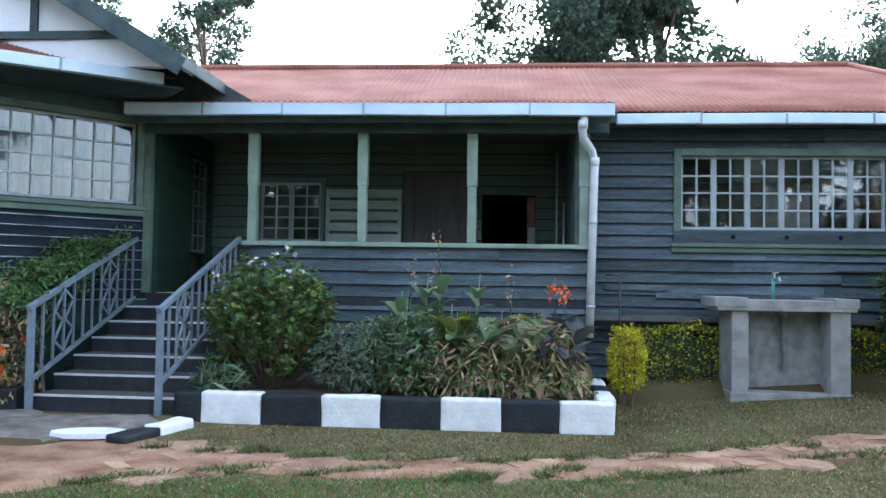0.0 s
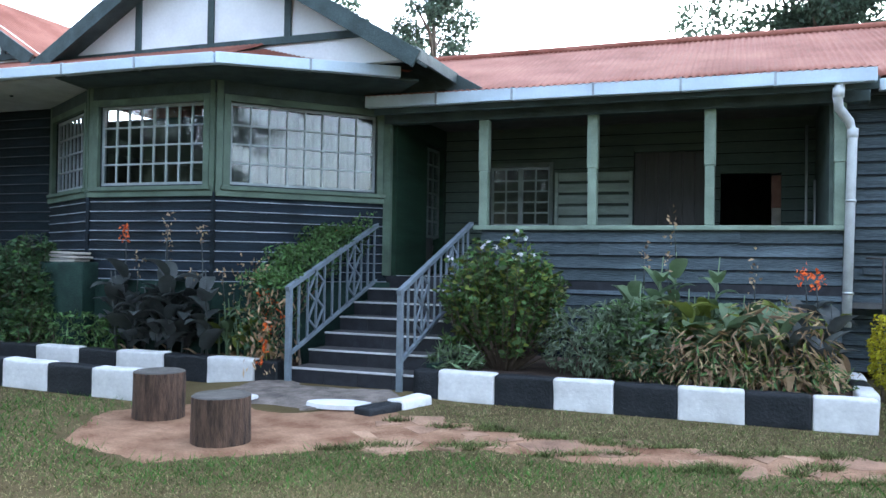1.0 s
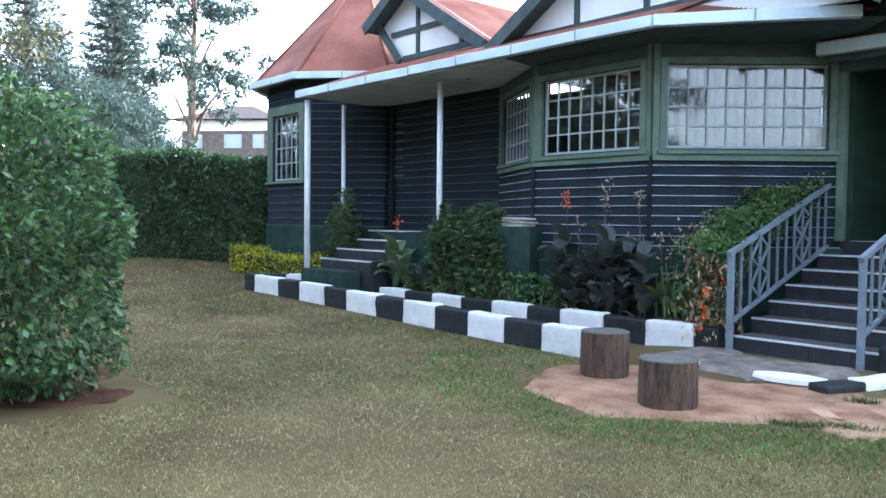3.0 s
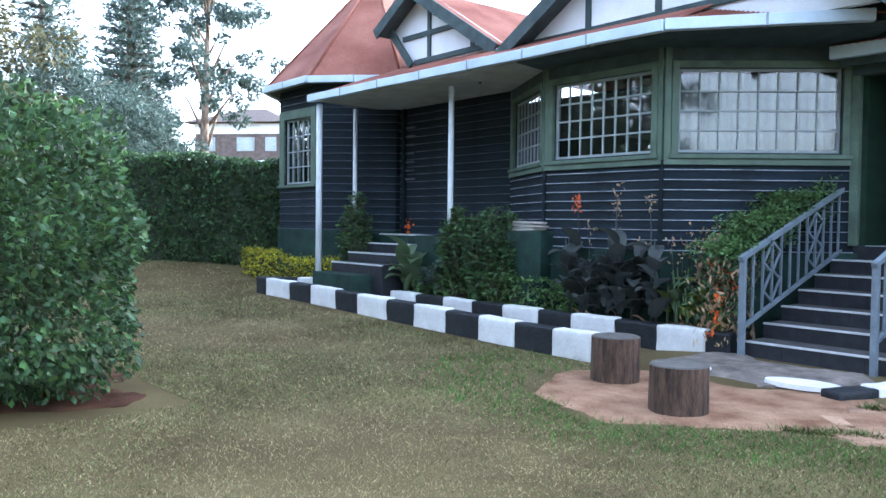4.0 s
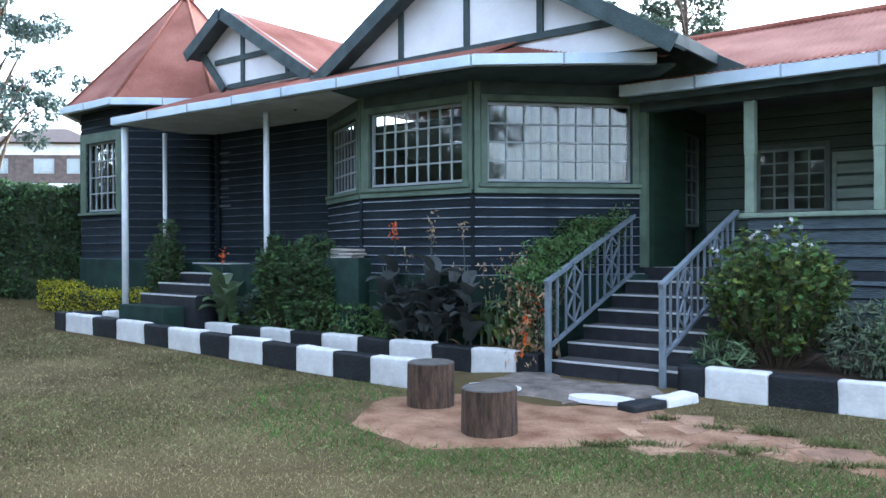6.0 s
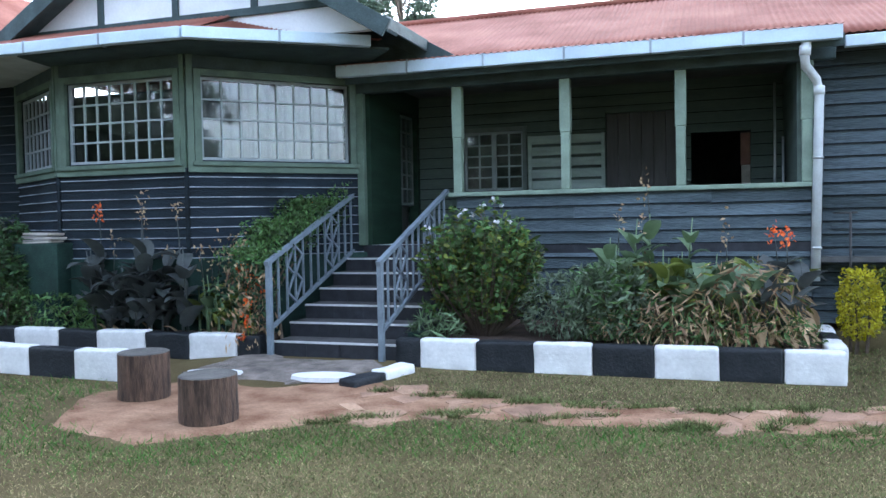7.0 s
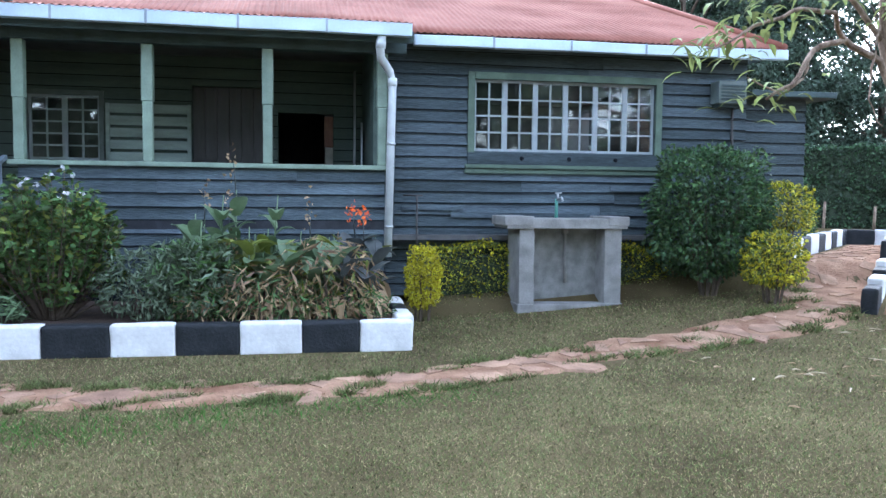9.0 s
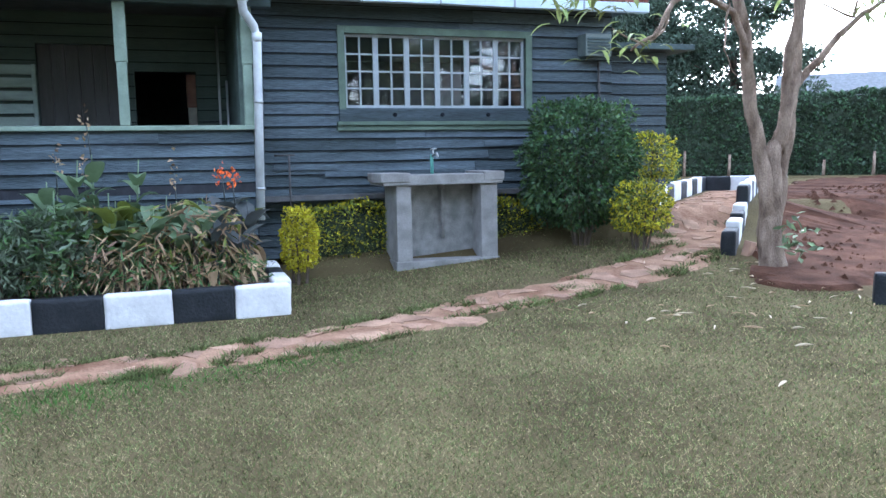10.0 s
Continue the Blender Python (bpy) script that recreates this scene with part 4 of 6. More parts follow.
# dark footing under the parapet
tagged(part("wall_footing", box(-2.5, VY + 0.02, -0.1, VX1 + 0.02, VY + 0.12, 0.56), M_BOARD, None), "dark footing below the veranda boards", "wall", kind="structure")
tagged(part("bed_soil", box(-2.55, 7.6, -0.05, 1.45, 9.69, 0.24, bevel=0.02), M_BED, None), "dark raised soil of the flower bed", "soil", kind="structure")
tagged(part("border_soil", box(-10.15, 7.56, -0.05, -4.3, 8.0, 0.24, bevel=0.02), M_BED, None), "dark raised soil of the border", "soil", kind="structure")

# ---- doors on the veranda ----
M_DOOR = mat("dark stained door", (0.045, 0.042, 0.040), 0.5, 0.3, 4, 40, 0.2, stretch=(3, 3, 0.4))
M_LOUVRE = mat("pale green louvre paint", (0.30, 0.37, 0.33), 0.6, 0.2, stretch=(0.4, 2, 2))
M_DFRAME = mat("dull grey green door paint", (0.12, 0.15, 0.14), 0.6, 0.2)
M_PALE = mat("pale painted post", (0.45, 0.42, 0.38), 0.7, 0.2)
window("door_1", (-3.14, BY), (-2.22, BY), FLOOR + 0.75, 2.82, 4, 5, "half-glazed double door with small panes", groups=[2, 2], casing=0.06, sill=False, casing_m=M_DFRAME, frame_m=M_FRAME)
tagged(part("door_panel", box(-3.14, BY + 0.03, FLOOR, -2.22, BY + 0.07, FLOOR + 0.745), M_DOOR, None), "dark lower panel of the glazed door", "door", kind="structure")
window("door_2", (VX0, BY - 0.14), (VX0, BY - 0.80), FLOOR + 0.55, 3.08, 3, 6, "half-glazed side door with small panes", casing=0.06, sill=False, casing_m=M_DFRAME, frame_m=M_DFRAME)
tagged(part("door_panel", box(VX0 - 0.07, BY - 0.8, FLOOR, VX0 - 0.03, BY - 0.14, FLOOR + 0.545), M_DOOR, None), "dark lower panel of the side door", "door", kind="structure")
d3 = thing("door_3", "dark stained boarded double door, shut", "door", kind="structure")
for i in range(6):
    part("plank", box(-0.995 + i * 0.166, BY + 0.03, FLOOR, -0.995 + i * 0.166 + 0.162, BY + 0.07, 2.99, bevel=0.004), M_DOOR, d3)
for x0, x1 in ((0.84, 0.98),):
    pil = thing("pale_pillar", "pale chipped pillar inside the dark doorway", "pillar")
    part("shaft", box(x0, BY + 0.3, FLOOR - 0.19, x1, BY + 0.44, 2.2, bevel=0.01), M_PALE, pil)
    part("cap", box(x0 - 0.01, BY + 0.29, 2.201, x1 + 0.01, BY + 0.45, 2.65, bevel=0.01), mat("brick red cap", (0.25, 0.13, 0.10), 0.8, 0.2), pil, "brick red top block")
for x in (1.22, 1.32):
    tagged(tube("iron_rod", [(x, BY - 0.5, FLOOR), (x, BY - 0.5, 3.2 if x < 1.3 else 2.5)], 0.015, M_STEEL), "thin grey upright rod on the veranda", "rod")
lv_p = thing("louvre_shutter", "pale green wooden louvre shutter between the doors", "shutter")
for i in range(9):
    part("slat", box(-2.08, BY - 0.075, FLOOR + 0.08 + i * 0.165, -1.06, BY - 0.035, FLOOR + 0.08 + i * 0.165 + 0.125, bevel=0.01, m=None), M_LOUVRE, lv_p)
for x in (-2.13, -1.06):
    part("stile", box(x, BY - 0.085, FLOOR, x + 0.05, BY - 0.03, 2.72, bevel=0.005), M_LOUVRE, lv_p)
# furniture seen through the door
ch = thing("dining_chair", "dark slatted chair inside the doorway", "chair", (0.45, BY + 0.9, FLOOR - 0.19))
for i in range(6):
    part("slat", box(-0.22 + i * 0.08, 0, 0.5, -0.19 + i * 0.08, 0.02, 0.95), M_PALE, ch)
part("seat", box(-0.25, 0, 0.44, 0.25, 0.45, 0.48, bevel=0.01), M_DOOR, ch)
for x in (-0.23, 0.2):
    for y in (0.01, 0.41):
        part("leg", box(x, y, 0, x + 0.035, y + 0.035, 0.44), M_DOOR, ch)

# ---- sink ----
sk = thing("wash_stand", "grey cement outdoor wash stand with an open front", "sink")
SYF = 9.28
zb = gz(3.7, SYF) - 0.02
part("back", box(3.12, SYF + 0.32, zb - 0.1, 4.40, SYF + 0.555, 1.137), M_CONCD, sk, "rough cement back wall")
for x0, x1 in ((3.1, 3.29), (4.19, 4.41)):
    bm = box(x0, SYF, zb - 0.1, x1, SYF + 0.56, 1.138, bevel=0.012)
    part("leg", bm, M_CONC, sk)
part("slab", box(2.93, SYF - 0.04, 1.11, 4.47, SYF + 0.62, 1.235, bevel=0.014), M_CONC, sk)
for x0, x1 in ((2.90, 3.27), (4.215, 4.488)):
    part("slab_end", box(x0, SYF - 0.05, 1.15, x1, SYF + 0.626, 1.262, bevel=0.012), M_CONC, sk)
part("foot", box(3.08, SYF - 0.02, zb - 0.1, 4.43, SYF + 0.558, zb + 0.09, bevel=0.012), M_CONC, sk, "pale cement floor of the stand")
tube("waste_pipe", [(3.76, SYF + 0.27, 1.13), (3.76, SYF + 0.27, 0.75), (3.77, SYF + 0.25, 0.42)], 0.022, M_CONC, sk, 8, "thin cement grey waste pipe")
tube("waste_cap", [(3.76, SYF + 0.27, 1.115), (3.76, SYF + 0.27, 1.04)], 0.045, M_CONC, sk, 10)
tp = thing("water_tap", "small brass tap on a green standpipe", "tap")
tube("standpipe", [(3.71, SYF + 0.47, 1.2), (3.71, SYF + 0.47, 1.48)], 0.022, M_TAPGREEN, tp, 8, "green standpipe")
tube("spout", [(3.71, SYF + 0.47, 1.46), (3.72, SYF + 0.30, 1.49), (3.72, SYF + 0.26, 1.45)], 0.016, M_STEEL, tp, 8)
tube("handle", [(3.68, SYF + 0.42, 1.545), (3.76, SYF + 0.42, 1.55)], 0.009, M_STEEL, tp, 6)
tube("valve", [(3.715, SYF + 0.44, 1.46), (3.715, SYF + 0.43, 1.55)], 0.012, M_STEEL, tp, 6)

# ---- stumps ----
def stump(x, y, r, h, seed):
    top = thing("log_stool", "sawn log stool with rough bark on the bare earth", "stool", (x, y, gz(x, y)), group="log stools")
    vs, fs = [], []
    n, rows = 48, 10
    for k in range(rows + 1):
        z = -0.03 + (h + 0.03) * k / rows
        for i in range(n):
            w = 2 * math.pi * i / n
            rr = r * (1 + 0.035 * noise.noise(Vector((math.cos(w) * 1.5, math.sin(w) * 1.5, z * 2 + seed))) + 0.025 * noise.noise(Vector((math.cos(w) * 9, math.sin(w) * 9, z * 3 + seed))))
            vs.append((rr * math.cos(w), rr * math.sin(w), z))
    for k in range(rows):
        for i in range(n):
            j = (i + 1) % n
            fs.append((k * n + i, k * n + j, (k + 1) * n + j, (k + 1) * n + i))
    b = mesh_object("bark", vs, fs, M_LOG, True)
    b.parent = top
    vs2 = [v for v in vs[-n:]] + [(0.94 * v[0], 0.94 * v[1], h + 0.008) for v in vs[-n:]] + [(0, 0, h + 0.004)]
    fs2 = [(i, (i + 1) % n, n + (i + 1) % n, n + i) for i in range(n)] + [(n + i, n + (i + 1) % n, 2 * n) for i in range(n)]
    c = mesh_object("sawn_top", vs2, fs2, M_LOGTOP)
    c.parent = top
    tagged(c, "grey weathered sawn top")


stump(-4.25, 5.58, 0.218, 0.405, 1)
stump(-3.20, 5.02, 0.222, 0.36, 5)

# stack of slabs on the pier
stk = thing("tile_stack", "loose stack of pale tiles on the green pier", "tiles")
for i in range(5):
    m4 = pose(-7.62 + 0.03 * (i % 3), 7.86, 1.312 + 0.026 * i, 0, random.uniform(-1.5, 1.5), random.uniform(-12, 12))
    part("tile", box(-0.26 + 0.04 * (i % 2), -0.12, 0, 0.24, 0.12, 0.022, bevel=0.003, m=m4), M_CONC if i % 2 else M_PALE, stk)

# wall unit and cable at the end of the wing
ac = thing("wall_unit", "dark grey metal box unit fixed under the eaves", "wall unit")
part("casing", box(6.0, 9.92, 2.78, 6.4, 10.16, 3.08, bevel=0.015), M_DFRAME, ac)
for i in range(5):
    part("louvre", box(6.03, 9.905, 2.82 + i * 0.045, 6.37, 9.925, 2.845 + i * 0.045), M_TIMBER, ac)
part("bracket", box(6.05, 10.0, 2.74, 6.35, 10.17, 2.779), M_TIMBER, ac)
tagged(tube("wall_cable", [(6.32, 10.14, 2.8), (6.34, 10.15, 2.2), (6.33, 10.15, 1.2)], 0.018, M_DOOR), "dark cable running down the boards", "cable")
st = thing("iron_stake", "thin dark iron stake rail beside the downpipe", "stake")
tube("rail", [(1.75, 9.9, 1.5), (2.0, 9.9, 1.5)], 0.012, M_DOOR, st, 6)
tube("upright", [(1.93, 9.9, 0.3), (1.93, 9.9, 1.5)], 0.014, M_DOOR, st, 6)

# ---- plants ----
def blob_points(n, c, r, shell=0.75, power=2.6, flat=0.0):
    """Points in a rounded box round c with half sizes r, most of them near its skin."""
    v = RNG.normal(0, 1, (n, 3))
    k = (np.abs(v) ** power).sum(axis=1) ** (1 / power)
    d = v / k[:, None]
    rad = np.where(RNG.random(n) < shell, RNG.uniform(0.82, 1.02, n), RNG.uniform(0.3, 0.9, n))
    lump = 1 + 0.11 * np.sin(d[:, 0] * 7 + c[0] * 3) * np.sin(d[:, 1] * 6 + 1) + 0.06 * np.sin(d[:, 2] * 9 + c[1] * 5)
    p = d * (rad * lump)[:, None] * np.array(r) + np.array(c)
    return p, unit(d)


def bush(name, label, c, r, n, leaf, ln, wd, base_z, power=2.6, category="shrub", stems=6, wild=0.7, droop=0.2, second=None, second_share=0.0, flower=None, nf=0, core=True):
    top = thing(name, label, category, (c[0], c[1], base_z))
    o = np.array([c[0], c[1], base_z])
    cc = np.array([0, 0, c[2] - base_z])
    p, d = blob_points(n, cc, r, power=power)
    keep = p[:, 2] > 0.02
    p, d = p[keep], d[keep]
    if second:
        pick = RNG.random(len(p)) < second_share
        fast_mesh("foliage", *leaves_data(p[pick], d[pick], ln, wd, droop, wild=wild), second, top)
        p, d = p[~pick], d[~pick]
    fast_mesh("foliage", *leaves_data(p, d, ln, wd, droop, wild=wild), leaf, top)
    chunks = []
    for i in range(stems):
        a = 2 * math.pi * i / max(1, stems) + 0.4
        e = Vector((math.cos(a) * r[0] * 0.55, math.sin(a) * r[1] * 0.55, cc[2] + r[2] * 0.3))
        b = Vector((math.cos(a) * 0.08, math.sin(a) * 0.08, -0.05))
        chunks.append(tube_data([b, b.lerp(e, 0.5) + Vector((0.02, 0.02, 0.05)), e], [0.018, 0.013, 0.006], 5))
    if chunks:
        ob = tagged(mesh_object("stem", *join_data(chunks), M_DBARK), kind="stuff")
        ob.parent = top
    if flower:
        q, dq = blob_points(nf, cc + np.array([0, -0.05, 0.05]), [v * 1.03 for v in r], shell=1.0, power=power)
        w = (q[:, 2] > cc[2] + 0.45 * r[2]) & (q[:, 1] < 0.5 * r[1]) | (RNG.random(len(q)) < 0.04)
        q, dq = q[w], dq[w]
        petals = np.repeat(q, 5, axis=0) + RNG.normal(0, 0.012, (len(q) * 5, 3))
        fast_mesh("blossom", *leaves_data(petals, np.repeat(dq, 5, axis=0), 0.055, 0.048, 0, 0.1, 0.9), flower, top)
    return top


def shoot_shrub(name, label, c, half, height, shoots, leaf, ln, wd, base_z, rnd, second=None, share=0.3, flower=None, nf=0, spread=1.0, per=26):
    """A loose shrub: many arching shoots from the ground, each clothed with leaves over its upper part."""
    top = thing(name, label, "shrub", (c[0], c[1], base_z))
    ps, ds, ch, tips = [], [], [], []
    for i in range(shoots):
        a = i * 2.399 + rnd.uniform(-0.3, 0.3)
        k = math.sqrt((i + 0.5) / shoots)
        h = height * (1.0 - 0.32 * k ** 3) * rnd.uniform(0.72, 1.04)
        low = rnd.random() < 0.3
        if low:
            h *= rnd.uniform(0.35, 0.7)
        e = Vector((math.cos(a) * k * half[0] * spread, math.sin(a) * k * half[1] * spread, h))
        b = Vector((math.cos(a) * 0.10 * k, math.sin(a) * 0.10 * k, -0.03))
        mid = b.lerp(e, 0.5) + Vector((e.x * 0.22, e.y * 0.22, h * 0.10))
        ch.append(tube_data([b, mid, e], [0.009, 0.006, 0.0025], 4, False))
        tips.append(e)
        t = rnd.uniform(0.22, 0.45) + (1 - 0.35) * RNG.random(per) ** 0.8
        t = np.clip(t, 0, 1)[:, None]
        q = (1 - t) ** 2 * np.array(b) + 2 * t * (1 - t) * np.array(mid) + t ** 2 * np.array(e)
        w = RNG.normal(0, 1, (per, 3))
        w[:, 2] = np.abs(w[:, 2]) * 0.5
        w = unit(w)
        ps.append(q + w * ln * 0.55)
        ds.append(w + np.array([e.x, e.y, 0.25]) * 0.5)
    p, d = np.concatenate(ps), np.concatenate(ds)
    if second:
        pick = RNG.random(len(p)) < share
        fast_mesh("foliage", *leaves_data(p[pick], d[pick], ln, wd, 0.25, wild=0.35), second, top)
        p, d = p[~pick], d[~pick]
    fast_mesh("foliage", *leaves_data(p, d, ln, wd, 0.25, wild=0.35), leaf, top)
    tagged(mesh_object("stem", *join_data(ch), M_DBARK), kind="stuff").parent = top
    if flower:
        best = sorted(tips, key=lambda v: v.z - 0.5 * v.y + rnd.uniform(-0.15, 0.15), reverse=True)[:nf]
        for v in best:
            m = 6
            o = np.array(v)[None, :] + np.array([[0, -0.02, 0.03]]) + RNG.normal(0, 0.012, (m, 3))
            fast_mesh("blossom", *leaves_data(o, np.array([[math.cos(j * 1.05), math.sin(j * 1.05) - 0.3, 0.35] for j in range(m)]), 0.05, 0.042, 0, 0.1, 0.3), flower, top)
    return top


def hedge(name, label, p0, p1, width, z0, z1, n, leaf, ln, wd, second=None, share=0.2, category="hedge"):
    """A clipped hedge along a line: leaves over a rounded box, thinner inside."""
    m, length = frame_on(p0, p1)
    top = thing(name, label, category)
    u = RNG.random(n) * length
    face = RNG.random(n)
    h = z1 - z0
    v = np.where(face < 0.45, -width / 2, np.where(face < 0.6, width / 2, RNG.uniform(-1, 1, n) * width / 2))
    z = np.where(face < 0.6, RNG.random(n) * h, np.where(face < 0.85, h, RNG.random(n) * h))
    ends = face > 0.97
    u = np.where(ends, np.where(RNG.random(n) < 0.5, 0, length), u)
    lump = 0.05 * np.sin(u * 3.1) + 0.04 * np.sin(u * 7.3 + z * 5) + 0.03 * np.sin(z * 11 + u)
    p = np.stack([u, v + np.sign(v) * lump * min(1, width) + RNG.normal(0, 0.035 * min(1.5, width + 0.3), n), z + lump * 0.7 + RNG.normal(0, 0.03, n)], axis=1)
    out = np.stack([np.zeros(n), np.sign(v) * (face < 0.6), (z >= h - 1e-6) * 1.0 + 0.2], axis=1)
    R = np.array(m.to_3x3())
    pw = p @ R.T + np.array(m.translation)
    pw[:, 2] += z0
    base = ground_z(pw[:, 0], pw[:, 1]) if z0 == 0 else 0
    pw[:, 2] += base
    out = out @ R.T
    if second:
        pick = RNG.random(n) < share
        fast_mesh("foliage", *leaves_data(pw[pick], out[pick], ln, wd), second, top)
        pw, out = pw[~pick], out[~pick]
    fast_mesh("foliage", *leaves_data(pw, out, ln, wd), leaf, top)
    # solid dark boxes stand in for the shade deep inside the leaves
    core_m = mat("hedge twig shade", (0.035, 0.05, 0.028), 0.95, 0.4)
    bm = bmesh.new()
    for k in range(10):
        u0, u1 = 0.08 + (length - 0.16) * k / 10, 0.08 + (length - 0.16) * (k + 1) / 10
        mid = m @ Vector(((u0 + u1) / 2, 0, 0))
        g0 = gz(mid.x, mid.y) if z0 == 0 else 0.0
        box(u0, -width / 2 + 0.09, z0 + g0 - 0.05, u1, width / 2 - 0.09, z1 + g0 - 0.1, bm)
    c = part("shade_core", bm, core_m, top, "dark solid core standing in for the shade between twigs")
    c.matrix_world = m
    return top


def blade_leaf(base, direction, length, width, bend, seg=5, fold=0.12):
    """One long arching leaf as vertices and faces."""
    d = Vector(direction).normalized()
    side = d.cross(Vector((0, 0, 1)))
    side = side.normalized() if side.length > 0.05 else Vector((random.uniform(-1, 1), random.uniform(-1, 1), 0)).normalized()
    vs, fs = [], []
    p = Vector(base)
    for i in range(seg + 1):
        t = i / seg
        w = width * math.sin(math.pi * min(0.98, 0.12 + 0.88 * t)) ** 0.8 * 0.5 if i < seg else 0.002
        nrm = side.cross(d)
        vs += [p - side * w + nrm * w * fold * 3, p, p + side * w + nrm * w * fold * 3]
        p = p + d * (length / seg)
        d = (d + Vector((0, 0, -bend / seg))).normalized()
    for i in range(seg):
        k = i * 3
        fs += [(k, k + 1, k + 4, k + 3), (k + 1, k + 2, k + 5, k + 4)]
    return vs, fs


def canna(x, y, z0, height, nleaf, leaf, label, rnd, flower=None, dry=0, size=1.0, name="canna_plant"):
    """An upright plant with broad arching leaves round a stem, some withered, with a spike of bloom."""
    top = thing(name, label, "plant", (x, y, z0), group="border plants")
    lean = Vector((rnd.uniform(-0.12, 0.12), rnd.uniform(-0.12, 0.12), 1))
    pts = [lean * (height * t) for t in (0, 0.3, 0.6, 1.0)]
    pts[0] = Vector((0, 0, -0.05))
    tube("stem", pts, [0.016, 0.014, 0.011, 0.006], leaf if leaf is L_PURPLE else L_CANNA, top, 6)
    good, dead = [], []
    random.seed(rnd.randint(0, 9999))
    for i in range(nleaf):
        t = 0.1 + 0.8 * i / nleaf
        a = i * 2.4 + rnd.uniform(-0.4, 0.4)
        up = rnd.uniform(0.6, 1.9)
        ln = size * rnd.uniform(0.26, 0.42)
        b = lean * (height * t * 0.95)
        if i < dry:
            good_dir = (math.cos(a), math.sin(a), -0.1)
            dead.append(blade_leaf(b, good_dir, ln * 0.9, ln * 0.2, 2.6))
        else:
            good.append(blade_leaf(b, (math.cos(a), math.sin(a), up), ln, ln * (rnd.uniform(0.5, 0.66) if leaf is L_PURPLE else rnd.uniform(0.42, 0.58)), rnd.uniform(0.7, 1.8)))
    for g1 in good:
        mesh_object("leaf", *g1, leaf, True).parent = top
    for g1 in dead:
        ob = mesh_object("withered_leaf", *g1, L_DRY, True)
        ob.parent = top
        tagged(ob, "withered brown hanging leaf")
    if flower:
        tip = lean * height
        e = tip + Vector((rnd.uniform(-0.03, 0.03), 0, 0.28))
        tube("flower_stalk", [tip * 0.95, tip.lerp(e, 0.5), e], [0.008, 0.006, 0.004], L_PURPLE, top, 5)
        c = np.array(e)[None, :] + RNG.normal(0, 0.035, (26 if flower is L_ORANGE else 14, 3)) * np.array([1, 1, 1.6 if flower is L_ORANGE else 3.0])
        fast_mesh("bloom" if flower is L_ORANGE else "seed_head", *leaves_data(c, np.tile([[0, 0, 1.0]], (len(c), 1)), 0.055, 0.035, 0, 0.3, 1.0), flower, top)
    return top


RND = random.Random(11)
# right bed: flowering shrub, grey green low shrub, cannas
shoot_shrub("flowering_shrub", "leafy shrub with pale lilac blossom in the bed", (-1.94, 8.3), (0.74, 0.52), 1.42, 170, L_MID, 0.09, 0.048, 0.22, RND, L_OLIVE, 0.25, L_LILAC, 12, per=38)
bush("low_shrub", "low grey green feathery shrub in the bed", (-0.95, 8.15, 0.58), (0.55, 0.4, 0.36), 1700, L_GREYGREEN, 0.10, 0.022, 0.24, power=2.2, wild=1.0, flower=L_LILAC, nf=6)
bush("low_shrub", "grey green leafy shrub among the cannas", (-0.55, 8.1, 0.62), (0.5, 0.35, 0.4), 1700, L_GREYGREEN, 0.12, 0.03, 0.24, power=2.2, wild=1.0, second=L_MID, second_share=0.4)
bush("withered_clump", "tangle of withered tan stems and leaves", (0.75, 8.05, 0.62), (0.55, 0.3, 0.42), 480, L_DRY, 0.19, 0.026, 0.24, power=2.2, wild=0.8, droop=0.9, second=L_OLIVE, second_share=0.25, category="plant")
bush("withered_clump", "tangle of withered tan stems and leaves", (0.1, 7.95, 0.5), (0.4, 0.25, 0.32), 300, L_DRY, 0.17, 0.024, 0.24, power=2.2, wild=0.8, droop=0.9, second=L_MID, second_share=0.4, category="plant")
bush("low_shrub", "low leafy ground cover in the bed", (0.3, 7.95, 0.40), (1.1, 0.25, 0.2), 1500, L_MID, 0.10, 0.02, 0.24, power=2.6, second=L_DRY, second_share=0.4, wild=1.0, stems=3)
bush("low_shrub", "low strappy leaves beside the steps", (-2.35, 7.9, 0.34), (0.28, 0.25, 0.16), 250, L_CANNA, 0.2, 0.025, 0.22, stems=0, wild=1.0)
for i in range(62):
    x = -0.75 + 2.1 * RND.random()
    y = 7.95 + 1.1 * RND.random()
    right = (x + 0.75) / 2.1
    hgt = RND.uniform(0.42, 0.92) * (1.08 - 0.15 * right)
    purple = right > 0.8 and RND.random() < 0.75
    dry = RND.choice([2, 3, 4, 5, 6]) if right > 0.25 else RND.choice([0, 1, 3])
    fl = L_DRY if i % 16 == 0 else None
    canna(x, y, 0.23, hgt, RND.randint(7, 10), L_PURPLE if purple else (L_CANNA if RND.random() < 0.75 else L_OLIVE), "dark purple leaved canna in the bed" if purple else "broad leaved canna with withered lower leaves", RND, fl, dry, 1.0)
for x, y, hgt in ((-0.42, 8.6, 1.25), (-0.2, 8.75, 1.3), (0.15, 8.7, 1.25), (-0.62, 8.5, 1.05)):
    canna(x, y, 0.23, hgt, 11, L_CANNA, "tall broad leaved canna in the bed", RND, L_DRY if hgt > 1.28 else None, 2, 0.95)
canna(1.12, 8.6, 0.23, 0.82, 9, L_PURPLE, "purple canna with an orange bloom", RND, L_ORANGE, 2)
canna(1.22, 8.55, 0.23, 0.76, 9, L_PURPLE, "purple canna with an orange bloom", RND, L_ORANGE, 2)
